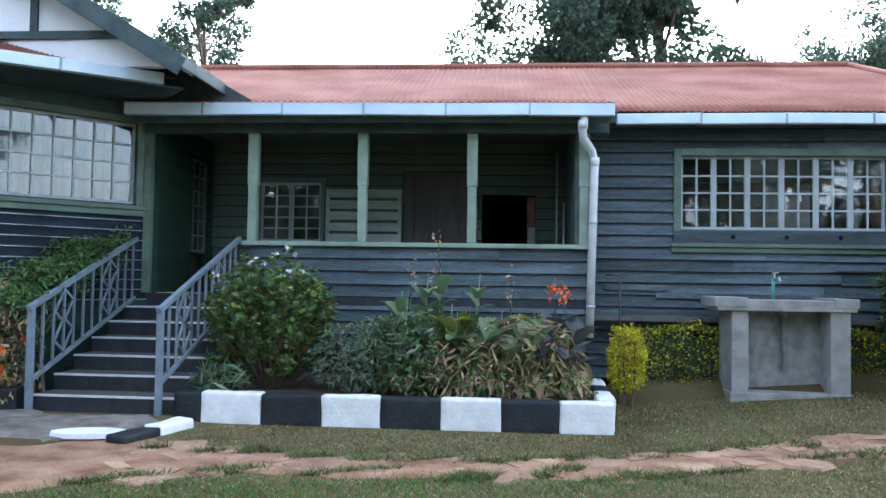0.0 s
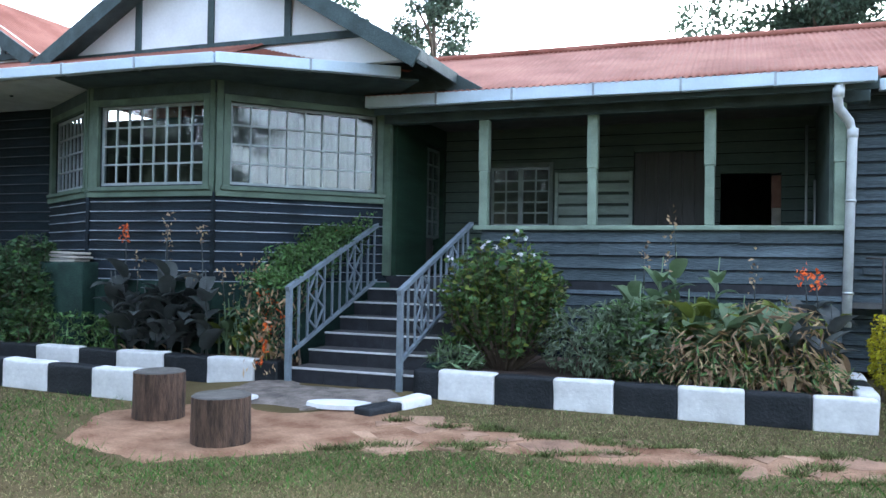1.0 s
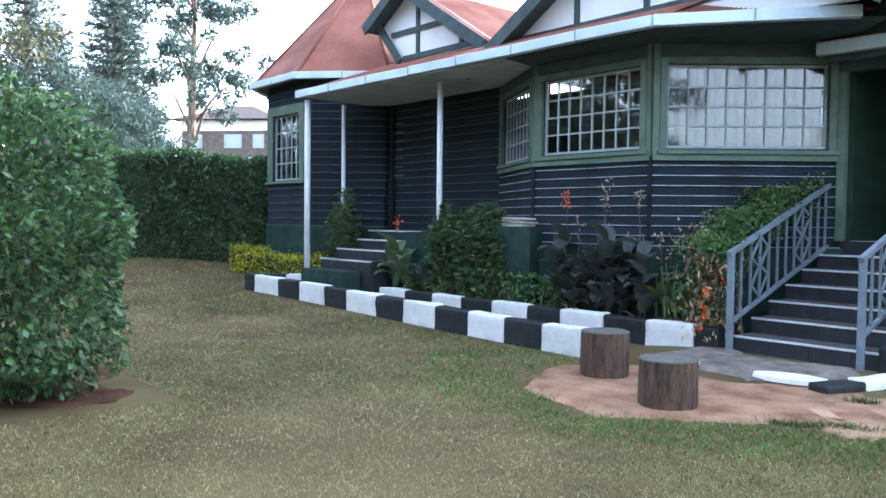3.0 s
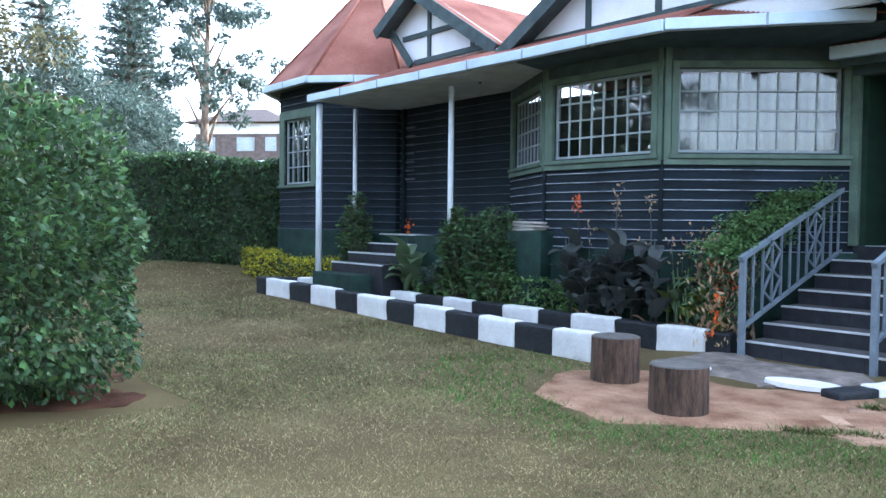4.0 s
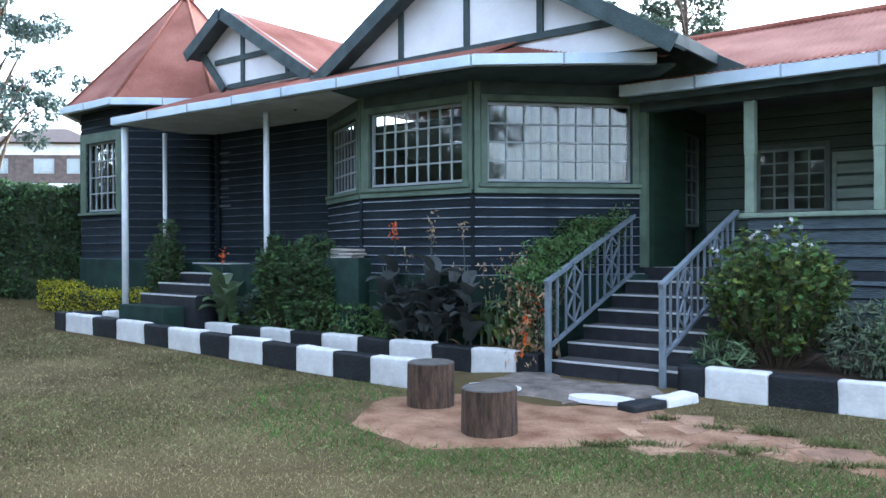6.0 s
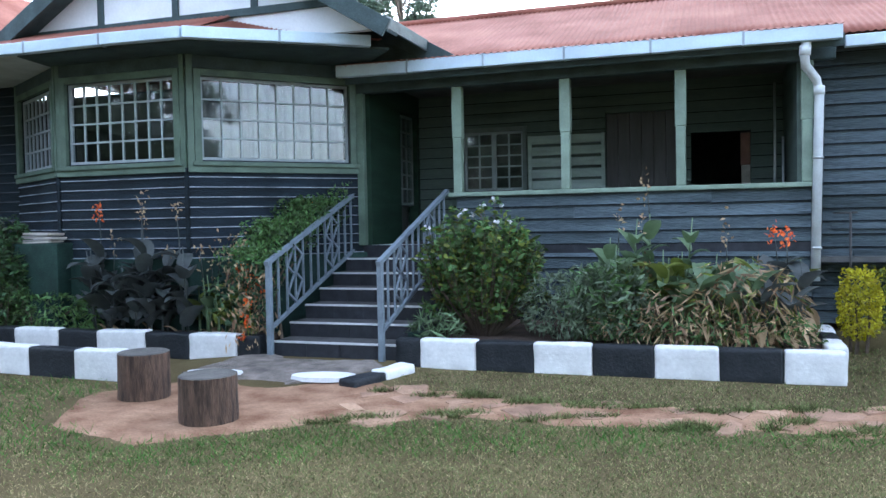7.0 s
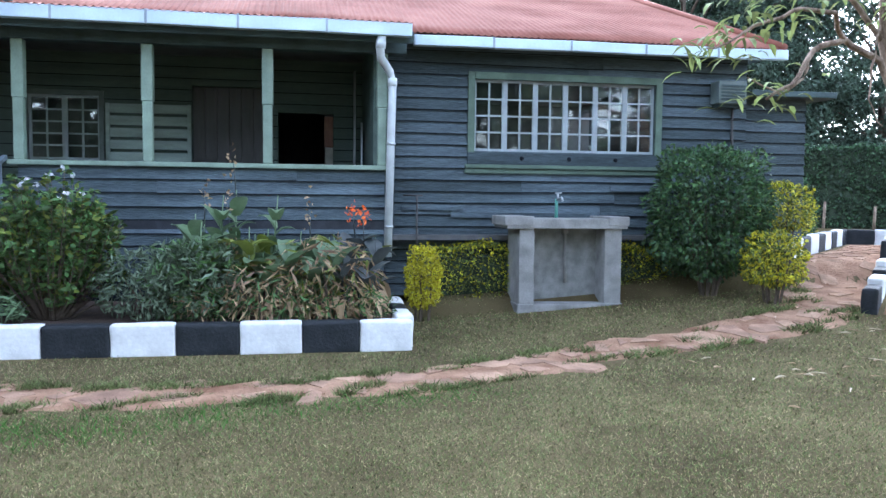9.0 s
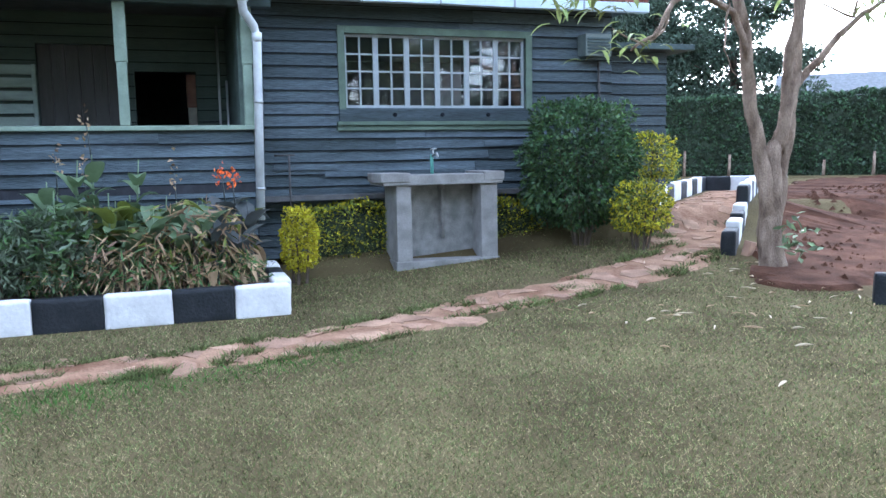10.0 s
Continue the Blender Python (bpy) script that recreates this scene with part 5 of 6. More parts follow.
# border before the bay
for i in range(12):
    x = -6.75 + 1.45 * RND.random()
    canna(x, RND.uniform(7.62, 7.9), 0.23, RND.uniform(0.6, 1.1), RND.randint(7, 9), L_PURPLE, "dark purple leaved canna before the bay", RND, L_DRY if i % 5 == 0 else None, 1 if i % 3 == 0 else 0, 1.05)
canna(-6.75, 7.75, 0.23, 1.18, 8, L_PURPLE, "purple canna with one orange bloom", RND, L_ORANGE, 0)
canna(-5.95, 7.75, 0.23, 1.22, 8, L_PURPLE, "purple canna with a tall seed spike", RND, L_DRY, 0)
canna(-5.45, 7.75, 0.23, 1.15, 8, L_PURPLE, "purple canna with a tall seed spike", RND, L_DRY, 0)
for i in range(20):
    x, y = RND.uniform(-5.25, -4.55), RND.uniform(7.6, 7.95)
    canna(x, y, 0.23, RND.uniform(0.4, 0.75), 4, L_OLIVE if i % 3 else L_CANNA, "thin upright reedy stalks with pale tips", RND, L_DRY if i % 2 else None, 1, 0.7, "reed_stalk")
for x, y, hgt in ((-4.42, 7.55, 0.35), (-4.46, 7.6, 0.5), (-4.38, 7.62, 0.22)):
    canna(x, y, 0.2, hgt, 5, L_OLIVE, "small plant with bright orange flowers at the railing foot", RND, L_ORANGE, 1, 0.5, "orange_flower")
bush("ground_cover", "low leafy ground cover in the border", (-7.6, 7.72, 0.42), (1.05, 0.22, 0.26), 1500, L_MID, 0.11, 0.03, 0.22, wild=1.0, stems=3)
bush("ground_cover", "low leafy ground cover in the border", (-9.2, 7.7, 0.40), (0.75, 0.2, 0.25), 1000, L_MID, 0.11, 0.035, 0.22, wild=1.0, stems=3)
shoot_shrub("porch_shrub", "dark leafy shrub by the porch post", (-8.98, 7.78), (0.42, 0.26), 1.42, 90, L_HEDGE, 0.11, 0.05, 0.2, RND, L_MID, 0.25, per=48)
shoot_shrub("porch_shrub", "dark leafy shrub spilling over the border", (-8.25, 7.76), (0.55, 0.3), 1.44, 150, L_HEDGE, 0.11, 0.05, 0.2, RND, L_MID, 0.2, per=44)
shoot_shrub("porch_shrub", "low leafy shrub spilling over the border", (-8.05, 7.66), (0.42, 0.24), 0.72, 60, L_MID, 0.10, 0.035, 0.2, RND, L_HEDGE, 0.5)
shoot_shrub("landing_shrub", "dark leafy shrub beside the porch steps", (-12.2, 7.95), (0.40, 0.26), 1.88, 90, L_HEDGE, 0.09, 0.042, gz(-12.2, 7.95), RND, L_MID, 0.3, per=40)
for x, y, hgt, nl in ((-10.15, 7.66, 0.85, 8), (-9.95, 7.7, 0.7, 7), (-10.25, 7.72, 0.6, 6)):
    canna(x, y, 0.22, hgt, nl, L_CANNA, "bright broad leaved plant with a coral bud", RND, L_ORANGE if hgt > 0.7 else None, 0, 1.3, "broad_leaved_plant")
for i in range(9):
    canna(-9.5 + RND.uniform(-0.2, 0.25), 7.66 + RND.uniform(-0.08, 0.1), 0.22, RND.uniform(0.35, 0.6), 6, L_PINE, "spiky upright succulent in the border", RND, None, 0, 0.8, "spiky_plant")
for x, y, z in ((-4.36, 7.38, 0.45), (-4.40, 7.36, 0.28), (-4.34, 7.4, 0.66)):
    of = thing("orange_flower", "cluster of bright orange flowers at the railing foot", "flower", (x, y, z), group="orange flowers")
    c = RNG.normal(0, 0.026, (16, 3)) * np.array([1, 0.7, 1.6])
    fast_mesh("bloom", *leaves_data(c, np.tile([[0, -0.6, 0.6]], (16, 1)), 0.05, 0.032, 0, 0.3, 0.9), L_ORANGE, of)
    tube("stalk", [(0, 0.06, -z + 0.15), (0.0, 0.03, -0.1), (0, 0, 0)], 0.006, L_OLIVE, of, 5)
cf = thing("orange_flower", "single orange flower on top of the creeper", "flower", (-4.38, 8.95, 1.72), group="orange flowers")
c = RNG.normal(0, 0.022, (14, 3))
fast_mesh("bloom", *leaves_data(c, np.tile([[0, -0.5, 0.7]], (14, 1)), 0.06, 0.035, 0, 0.3, 0.9), L_ORANGE, cf)
tube("stalk", [(0, 0.02, -0.2), (0, 0.01, -0.1), (0, 0, 0)], 0.005, L_OLIVE, cf, 5)
# corner post with short battens where the porch meets the turret
cp = thing("corner_battens", "dark corner post with short ladder-like battens", "post")
part("post", box(-11.98, 8.86, FLOOR, -11.90, 8.915, 3.54, bevel=0.004), M_BOARD, cp)
for i in range(7):
    part("batten", box(-11.90, 8.885, 2.2 + 0.16 * i, -11.62, 8.915, 2.235 + 0.16 * i), M_LIPDIM, cp, "dull batten")
# bolts on the board under the wing window
for i in range(3):
    tagged(tube("board_bolt", [(VX1 + 1.85 + 0.65 * i, WY - 0.06, 2.0), (VX1 + 1.85 + 0.65 * i, WY - 0.045, 2.0)], 0.028, M_GREYLIP, None, 10), "round bolt on the board under the window", "bolt", "window board bolts")
# creeper over the stair railing
cr = thing("creeper", "green creeper trained over the stair railing", "creeper")
n = 7500
v = RNG.random(n)
yy = 7.42 + 2.25 * v
ztop = 1.20 + 0.37 * (yy - 7.42)
drop = RNG.random(n) ** 1.6 * (0.38 + 0.5 * np.clip(1 - (yy - 7.42) / 0.5, 0, 1))
xx = -4.42 + RNG.normal(0, 0.17, n) + 0.03 * np.sin(yy * 9)
pp = np.stack([np.clip(xx, -4.85, -4.08), yy + RNG.normal(0, 0.05, n), ztop - drop + 0.06 * np.sin(yy * 8) + RNG.normal(0, 0.03, n)], axis=1)
oo = np.stack([RNG.normal(0.2, 0.5, n), RNG.normal(-0.2, 0.5, n), np.where(drop < 0.12, 1.0, 0.1)], axis=1)
hi = drop < 0.12
fast_mesh("foliage", *leaves_data(pp[hi], oo[hi], 0.07, 0.03), L_MID, cr, "light green top growth")
fast_mesh("foliage", *leaves_data(pp[~hi], oo[~hi], 0.075, 0.035), L_HEDGE, cr)
k = 260
q = np.stack([RNG.normal(-4.4, 0.14, k), RNG.normal(7.5, 0.12, k), RNG.uniform(0.15, 1.05, k)], axis=1)
fast_mesh("dry_foliage", *leaves_data(q, np.tile([[0, 0, -1.0]], (k, 1)), 0.1, 0.03), L_DRY, cr, "dry brown hanging growth")
tagged(mesh_object("stem", *join_data([tube_data([(-4.45 + 0.08 * i, 7.55 + 0.05 * i, 0.15), (-4.4, 7.6 + 0.12 * i, 0.7), (-4.4, 7.7 + 0.4 * i, 1.1 + 0.12 * i)], [0.02, 0.016, 0.01], 5) for i in range(5)]), M_DBARK), kind="stuff").parent = cr
# wing side
bush("clipped_shrub", "small bright yellow green clipped shrub", (1.91, 9.2, 0.53), (0.215, 0.2, 0.37), 2300, L_YEL, 0.045, 0.025, gz(1.91, 9.2) - 0.02, power=2.6, stems=5)
hedge("low_hedge", "low clipped yellow green hedge along the boards", (2.15, 9.92), (5.3, 9.92), 0.3, 0.2, 0.82, 6500, L_OLIVE, 0.05, 0.025, L_YEL, 0.35)
bush("tall_shrub", "tall dark clipped shrub before the wing", (5.62, 9.35, 1.30), (0.76, 0.55, 0.80), 11000, L_HEDGE, 0.07, 0.04, gz(5.5, 9.3), power=3.2, second=L_MID, second_share=0.3, stems=10)
bush("yellow_shrub", "yellow green shrub at the wing corner", (6.85, 9.75, 1.38), (0.42, 0.4, 0.34), 2300, L_OLIVE, 0.06, 0.03, gz(6.7, 9.7), second=L_YEL, second_share=0.4)
bush("yellow_shrub", "low yellow green shrub beside the path", (6.12, 8.72, 0.76), (0.40, 0.30, 0.33), 2800, L_YEL, 0.055, 0.03, gz(6.12, 8.72), second=L_OLIVE, second_share=0.5)
hedge("low_hedge", "clipped yellow topped hedge beside the path", (7.75, 11.2), (9.2, 12.9), 0.6, 0, 0.75, 3500, L_HEDGE, 0.06, 0.03, L_YEL, 0.35)
# left side
bush("clipped_tall_shrub", "tall dense clipped green shrub on the lawn edge", (-6.6, 1.05, 1.1), (0.95, 0.95, 1.2), 19000, L_MID, 0.075, 0.045, 0.0, power=3.0, second=L_HEDGE, second_share=0.6, stems=10)
hedge("boundary_hedge", "tall clipped dark green boundary hedge", (-23.5, -1.5), (-15.6, 8.6), 1.1, 0, 2.25, 48000, L_HEDGE, 0.10, 0.06, L_MID, 0.3)
hedge("yellow_hedge", "low clipped yellow green hedge by the turret", (-15.0, 7.2), (-12.1, 7.75), 0.36, 0, 0.52, 4200, L_YEL, 0.06, 0.03, L_OLIVE, 0.4)
hedge("far_hedge", "tall clipped dark green hedge at the end of the garden", (13.0, 26.5), (27.5, 15.0), 1.2, 0, 2.55, 42000, L_HEDGE, 0.13, 0.08, L_TREE, 0.4)


def crown(n, blobs, leaf, ln, wd, top, name="crown"):
    ps, ds = [], []
    tot = sum(b[3] ** 2 for b in blobs)
    for x, y, z, r in blobs:
        m = max(8, int(n * r * r / tot))
        v = RNG.normal(0, 1, (m, 3))
        d = unit(v)
        rr = r * RNG.uniform(0.25, 1.05, m) ** 0.6
        ps.append(d * rr[:, None] * np.array([1, 1, 0.75]) + np.array([x, y, z]))
        ds.append(d)
    return fast_mesh(name, *leaves_data(np.concatenate(ps), np.concatenate(ds), ln, wd, 0.3), leaf, top)


def tree(name, label, x, y, height, spread, leaf, n, ln, rnd, trunk=0.25, clear=0.35, blobs=14, bark=M_DBARK, wd=0.5, lump=0.28, z0=None):
    """Tapered trunk, limbs, and a crown of many small clumps."""
    z0 = gz(x, y) if z0 is None else z0
    top = thing(name, label, "tree", (x, y, z0))
    lean = Vector((rnd.uniform(-0.05, 0.05), rnd.uniform(-0.05, 0.05), 0)) * height
    tube("trunk", [(0, 0, -0.2), Vector((0, 0, height * 0.3)) + lean * 0.3, Vector((0, 0, height * 0.6)) + lean * 0.6, Vector((0, 0, height * 0.92)) + lean], [trunk, trunk * 0.8, trunk * 0.5, trunk * 0.1], bark, top, 9)
    bl, ch = [], []
    for i in range(blobs):
        t = clear + (1 - clear) * (i + 0.5) / blobs
        a = i * 2.4 + rnd.uniform(-0.5, 0.5)
        rad = spread * (0.35 + 0.65 * math.sin(math.pi * min(1, (t - clear) / (1 - clear) * 0.85 + 0.12))) * rnd.uniform(0.5, 1.0)
        e = Vector((math.cos(a) * rad, math.sin(a) * rad, height * t + rnd.uniform(-0.3, 0.3))) + lean * t
        b = Vector((0, 0, height * max(0.15, t - 0.16))) + lean * t
        ch.append(tube_data([b, b.lerp(e, 0.55) + Vector((0, 0, 0.1 * spread)), e], [trunk * 0.28, trunk * 0.16, trunk * 0.05], 5))
        for j in range(5):
            o = Vector((rnd.gauss(0, 1), rnd.gauss(0, 1), rnd.gauss(0, 0.7))) * spread * lump * 0.8
            bl.append((e.x + o.x, e.y + o.y, e.z + o.z, spread * lump * rnd.uniform(0.45, 0.9)))
    mesh_object("limb_crown", *join_data(ch), bark, True).parent = top
    crown(n, bl, leaf, ln, ln * wd, top)
    return top


def conifer(name, label, x, y, height, spread, n, rnd, leaf=L_PINE, z0=0.0):
    top = thing(name, label, "tree", (x, y, z0))
    tube("trunk", [(0, 0, -0.2), (0, 0, height * 0.5), (0, 0, height)], [0.25, 0.15, 0.03], M_DBARK, top, 8)
    ps, ds, ch = [], [], []
    tiers = int(height / 0.55)
    for i in range(tiers):
        t = 0.12 + 0.88 * i / tiers
        rad = spread * (1.02 - t) ** 0.8
        for j in range(8):
            a = j * math.pi / 4 + i * 0.5 + rnd.uniform(-0.2, 0.2)
            e = Vector((math.cos(a) * rad, math.sin(a) * rad, height * t + 0.12 * rad))
            ch.append(tube_data([(0, 0, height * t), e], [0.04, 0.01], 4, False))
            m = max(4, int(n / tiers / 8 * (0.4 + 1.2 * (1 - t))))
            s = RNG.random(m)[:, None] ** 0.7
            ps.append(np.array(e)[None, :] * np.concatenate([s, s, np.ones_like(s)], axis=1) + RNG.normal(0, 0.10, (m, 3)) - np.array([0, 0, 0.15]) * (1 - s))
            ds.append(np.tile([[math.cos(a), math.sin(a), 0.3]], (m, 1)))
    mesh_object("limb_crown", *join_data(ch), M_DBARK).parent = top
    fast_mesh("needles", *leaves_data(np.concatenate(ps), np.concatenate(ds), 0.36, 0.09, 0.1), leaf, top)
    return top


TR = random.Random(3)
# behind the house
tree("backdrop_tree", "dark leafy tree behind the roof", -12.6, 34, 15.5, 2.6, L_TREE, 26000, 0.22, TR, 0.3, 0.25, 20, lump=0.34, z0=0)
tree("backdrop_tree", "large dark dense tree behind the roof", 2.9, 32, 18.5, 3.6, L_TREE, 75000, 0.24, TR, 0.4, 0.12, 30, lump=0.42, z0=0)
tree("backdrop_tree", "large dark dense tree behind the roof", 6.9, 33, 18.5, 3.3, L_TREE, 65000, 0.24, TR, 0.4, 0.12, 28, lump=0.42, z0=0)
tree("backdrop_tree", "airy spreading tree behind the wing", 18.0, 33, 12.5, 6.5, L_PINE, 12000, 0.2, TR, 0.3, 0.5, 22, lump=0.22, z0=0)
tree("backdrop_tree", "dark leafy tree behind the gables", -22.0, 38, 15.0, 4.5, L_TREE, 9000, 0.4, TR, 0.3, 0.3, z0=0)
# beyond the annex
for x, y, h, r in ((19.5, 28.5, 10.5, 3.0), (22.5, 27.5, 9.0, 2.6), (17.0, 28.0, 9.5, 2.8), (13.5, 26.5, 9.5, 2.6), (17.5, 30, 11, 3.2), (21, 34, 10, 3.0), (15.5, 33, 12, 3.5), (25.5, 36, 6.5, 2.5)):
    tree("backdrop_tree", "dark leafy tree beyond the hedge", x, y, h, r, L_TREE, 22000, 0.2, TR, 0.25, 0.1, 20, lump=0.36, z0=0.2)
# left distance
for x, y, h, r in ((-36, 11.6, 14.0, 3.0), (-40, 9.0, 17, 3.6), (-33, 4.2, 13, 3.2), (-44, 14.5, 15.5, 3.4)):
    conifer("conifer_tree", "tall blue green conifer in the distance", x, y, h, r, 9000, TR)
tree("tall_thin_tree", "tall thin tree with an open ragged crown", -32.4, 13.4, 13.0, 2.4, L_PINE, 11000, 0.2, TR, 0.26, 0.46, 18, lump=0.28, z0=0, bark=M_BARK)
for x, y, h, r, lf in ((-28, 7.6, 6.3, 2.4, L_PINE), (-26, 3.5, 7.5, 2.8, L_RUST), (-26, -0.5, 9, 3.5, L_PINE), (-30, 10.0, 5.2, 2.0, L_PINE), (-24, 14.6, 3.4, 1.2, L_TREE)):
    tree("backdrop_tree", "leafy tree beyond the boundary hedge", x, y, h, r, lf, 14000, 0.18, TR, 0.2, 0.12, 16, lump=0.36, z0=0.3)
# trees behind the viewer, mirrored in the windows
for x, y, h, r in ((-25, -9, 13, 4.5), (-29, -15, 15, 5), (-9, -15, 13, 4.5), (-14, -19, 15, 5), (-3.5, -17, 14, 5), (2, -21, 15, 5), (8, -15, 12, 4.0), (14, -18, 14, 4.5), (20, -10, 12, 4.5), (-19, -12, 12, 4.5)):
    tree("garden_tree", "leafy garden tree at the far lawn edge", x, y, h, r, L_TREE, 16000, 0.36, TR, 0.3, 0.12, 18, lump=0.36, z0=0)

# the tree by the path
gt = thing("lawn_tree", "leaning multi-stemmed tree with pale bark and sparse leaves", "tree", (6.95, 7.35, gz(6.95, 7.35)))


def limb(name, pts, radii, sides=10):
    out, rr = [], []
    for i in range(len(pts) - 1):
        for j in range(4):
            t = j / 4
            p = Vector(pts[i]).lerp(Vector(pts[i + 1]), t)
            out.append(p + noise.noise_vector(p * 2.3) * 0.06 + noise.noise_vector(p * 7) * 0.015)
            rr.append(radii[i] + (radii[i + 1] - radii[i]) * t)
    out.append(Vector(pts[-1]))
    rr.append(radii[-1])
    return tube(name, out, [q * 0.78 for q in rr], M_BARK, gt, sides)


limb("trunk", [(0, 0, -0.15), (0.0, 0, 0.15), (-0.02, 0, 0.7), (0.03, 0.0, 1.3), (0.12, 0.02, 1.75)], [0.25, 0.18, 0.15, 0.12, 0.05], 14)
limb("limb", [(-0.04, 0, 0.5), (-0.12, -0.02, 1.1), (-0.32, -0.05, 1.75), (-0.52, -0.1, 2.4), (-0.62, -0.1, 3.2), (-0.7, 0, 4.2)], [0.12, 0.11, 0.095, 0.085, 0.07, 0.03])
limb("limb", [(0.02, 0, 1.2), (0.15, 0.05, 1.6), (0.35, 0.1, 2.2), (0.42, 0.1, 3.0), (0.5, 0.2, 4.2)], [0.12, 0.1, 0.085, 0.07, 0.03])
limb("limb", [(0.08, 0, 1.3), (0.1, -0.05, 1.9), (0.16, -0.1, 2.6), (0.1, -0.15, 3.4), (0.05, -0.2, 4.3)], [0.1, 0.085, 0.075, 0.06, 0.03])
limb("limb", [(0.06, 0.02, 0.3), (0.12, 0.03, 0.9), (0.22, 0.06, 1.5), (0.3, 0.08, 2.0)], [0.10, 0.10, 0.09, 0.07])
limb("limb", [(-0.06, 0.04, 0.25), (-0.05, 0.08, 0.9), (-0.1, 0.12, 1.4), (-0.22, 0.2, 2.1), (-0.25, 0.3, 3.2)], [0.10, 0.07, 0.05, 0.04, 0.02], 8)
limb("limb", [(0.3, 0.1, 2.0), (0.75, 0, 2.5), (1.2, -0.1, 2.9), (1.6, -0.1, 3.1)], [0.06, 0.05, 0.035, 0.02], 8)
limb("branch", [(-0.5, -0.1, 2.3), (-0.75, -0.2, 2.75), (-1.2, -0.3, 2.95), (-1.6, -0.4, 2.8), (-1.95, -0.5, 2.45), (-2.15, -0.5, 2.3)], [0.055, 0.045, 0.04, 0.035, 0.028, 0.015], 8)
limb("branch", [(-1.2, -0.3, 2.95), (-1.5, -0.5, 3.15), (-2.0, -0.6, 3.1), (-2.5, -0.7, 2.85), (-2.9, -0.75, 2.7)], [0.035, 0.03, 0.025, 0.018, 0.01], 7)
limb("branch", [(-0.6, -0.1, 3.0), (-1.1, -0.2, 3.4), (-1.7, -0.4, 3.5), (-2.4, -0.5, 3.3)], [0.04, 0.035, 0.025, 0.012], 7)
limb("branch", [(-1.6, -0.4, 2.8), (-1.75, -0.4, 2.5), (-2.0, -0.45, 2.35), (-2.35, -0.5, 2.5)], [0.022, 0.018, 0.014, 0.008], 6)
limb("branch", [(-0.65, -0.1, 3.2), (-0.9, -0.3, 2.7), (-0.95, -0.35, 2.35), (-0.75, -0.3, 2.1)], [0.018, 0.014, 0.01, 0.006], 6)
for i in range(16):
    a = RND.uniform(0, 6.28)
    b0 = Vector(RND.choice([(-0.65, 0, 3.4), (0.45, 0.15, 3.4), (0.08, -0.15, 3.5), (-1.4, -0.3, 3.3), (1.0, -0.1, 2.8), (-0.55, -0.1, 2.6)]))
    e0 = b0 + Vector((math.cos(a) * 0.9, math.sin(a) * 0.5, RND.uniform(-0.2, 0.9)))
    limb("twig", [b0, b0.lerp(e0, 0.5) + Vector((0, 0, 0.12)), e0], [0.02, 0.013, 0.005], 5)
lv = []
tips = [(-2.9, -0.75, 2.7), (-2.6, -0.7, 2.85), (-2.3, -0.65, 3.0), (-2.4, -0.5, 3.3), (-2.0, -0.6, 3.2), (-1.6, -0.5, 3.45), (-1.2, -0.4, 3.5), (1.5, -0.1, 3.0), (1.2, -0.1, 2.9), (0.9, -0.2, 3.2), (0.2, -0.2, 3.9), (0.5, 0.1, 3.9), (-0.6, 0, 3.9), (-2.15, -0.5, 2.35), (1.0, 0.0, 3.6), (-0.2, 0, 4.2), (0.7, 0, 4.2), (1.4, 0, 3.6)]
tips += [(RND.uniform(-1.2, 1.9), RND.uniform(-0.6, 0.6), RND.uniform(3.2, 4.6)) for _ in range(22)]
for tx, ty, tz in tips:
    for i in range(26):
        a = RND.uniform(0, 6.28)
        p0 = (tx + RND.gauss(0, 0.16), ty + RND.gauss(0, 0.16), tz + RND.gauss(0, 0.12))
        lv.append(blade_leaf(p0, (math.cos(a), math.sin(a), RND.uniform(-0.6, 0.4)), RND.uniform(0.12, 0.24), RND.uniform(0.03, 0.06), 1.4, 3))
ob = mesh_object("leaves", *join_data(lv), leafmat("pale drooping leaf", (0.22, 0.27, 0.10), 0.5, 0.5), True)
ob.parent = gt
ps = RNG.normal(0, 0.12, (60, 3)) + np.array([0.18, -0.15, 0.28])
fast_mesh("base_shoot", *leaves_data(ps, np.tile([[0, -0.4, 0.6]], (60, 1)), 0.14, 0.05), L_CANNA, gt, "leafy shoots at the trunk's foot")

# ---- far houses ----
M_STONE = mat("brown stone wall", (0.12, 0.092, 0.082), 0.9, 0.3, 3, 25, 0.4)
M_TILE = mat("brown roof tile", (0.07, 0.05, 0.042), 0.8, 0.25, 3, 25, 0.3)
fh = thing("neighbour_house", "two-storey brown stone house with white bands beyond the hedge", "house", (-67.0, 33.0, 3.9), 42)
part("wall", box(-4.5, -3, -4, 3.5, 5, 6.0), M_STONE, fh)
part("band", box(-4.56, -3.06, 5.0, 3.56, 5.06, 5.9), M_WHITE, fh, "white upper band")
part("band", box(-4.56, -3.06, 2.2, 3.56, 5.06, 2.7), M_WHITE, fh, "white lower band")
bm = bmesh.new()
e = [bm.verts.new(v) for v in ((-5.3, -3.9, 5.95), (4.3, -3.9, 5.95), (4.3, 5.9, 5.95), (-5.3, 5.9, 5.95))]
r = [bm.verts.new(v) for v in ((-1.5, 1, 7.7), (0.5, 1, 7.7))]
for f4 in ((e[0], e[1], r[1], r[0]), (e[1], e[2], r[1]), (e[2], e[3], r[0], r[1]), (e[3], e[0], r[0]), (e[3], e[2], e[1], e[0])):
    bm.faces.new(f4)
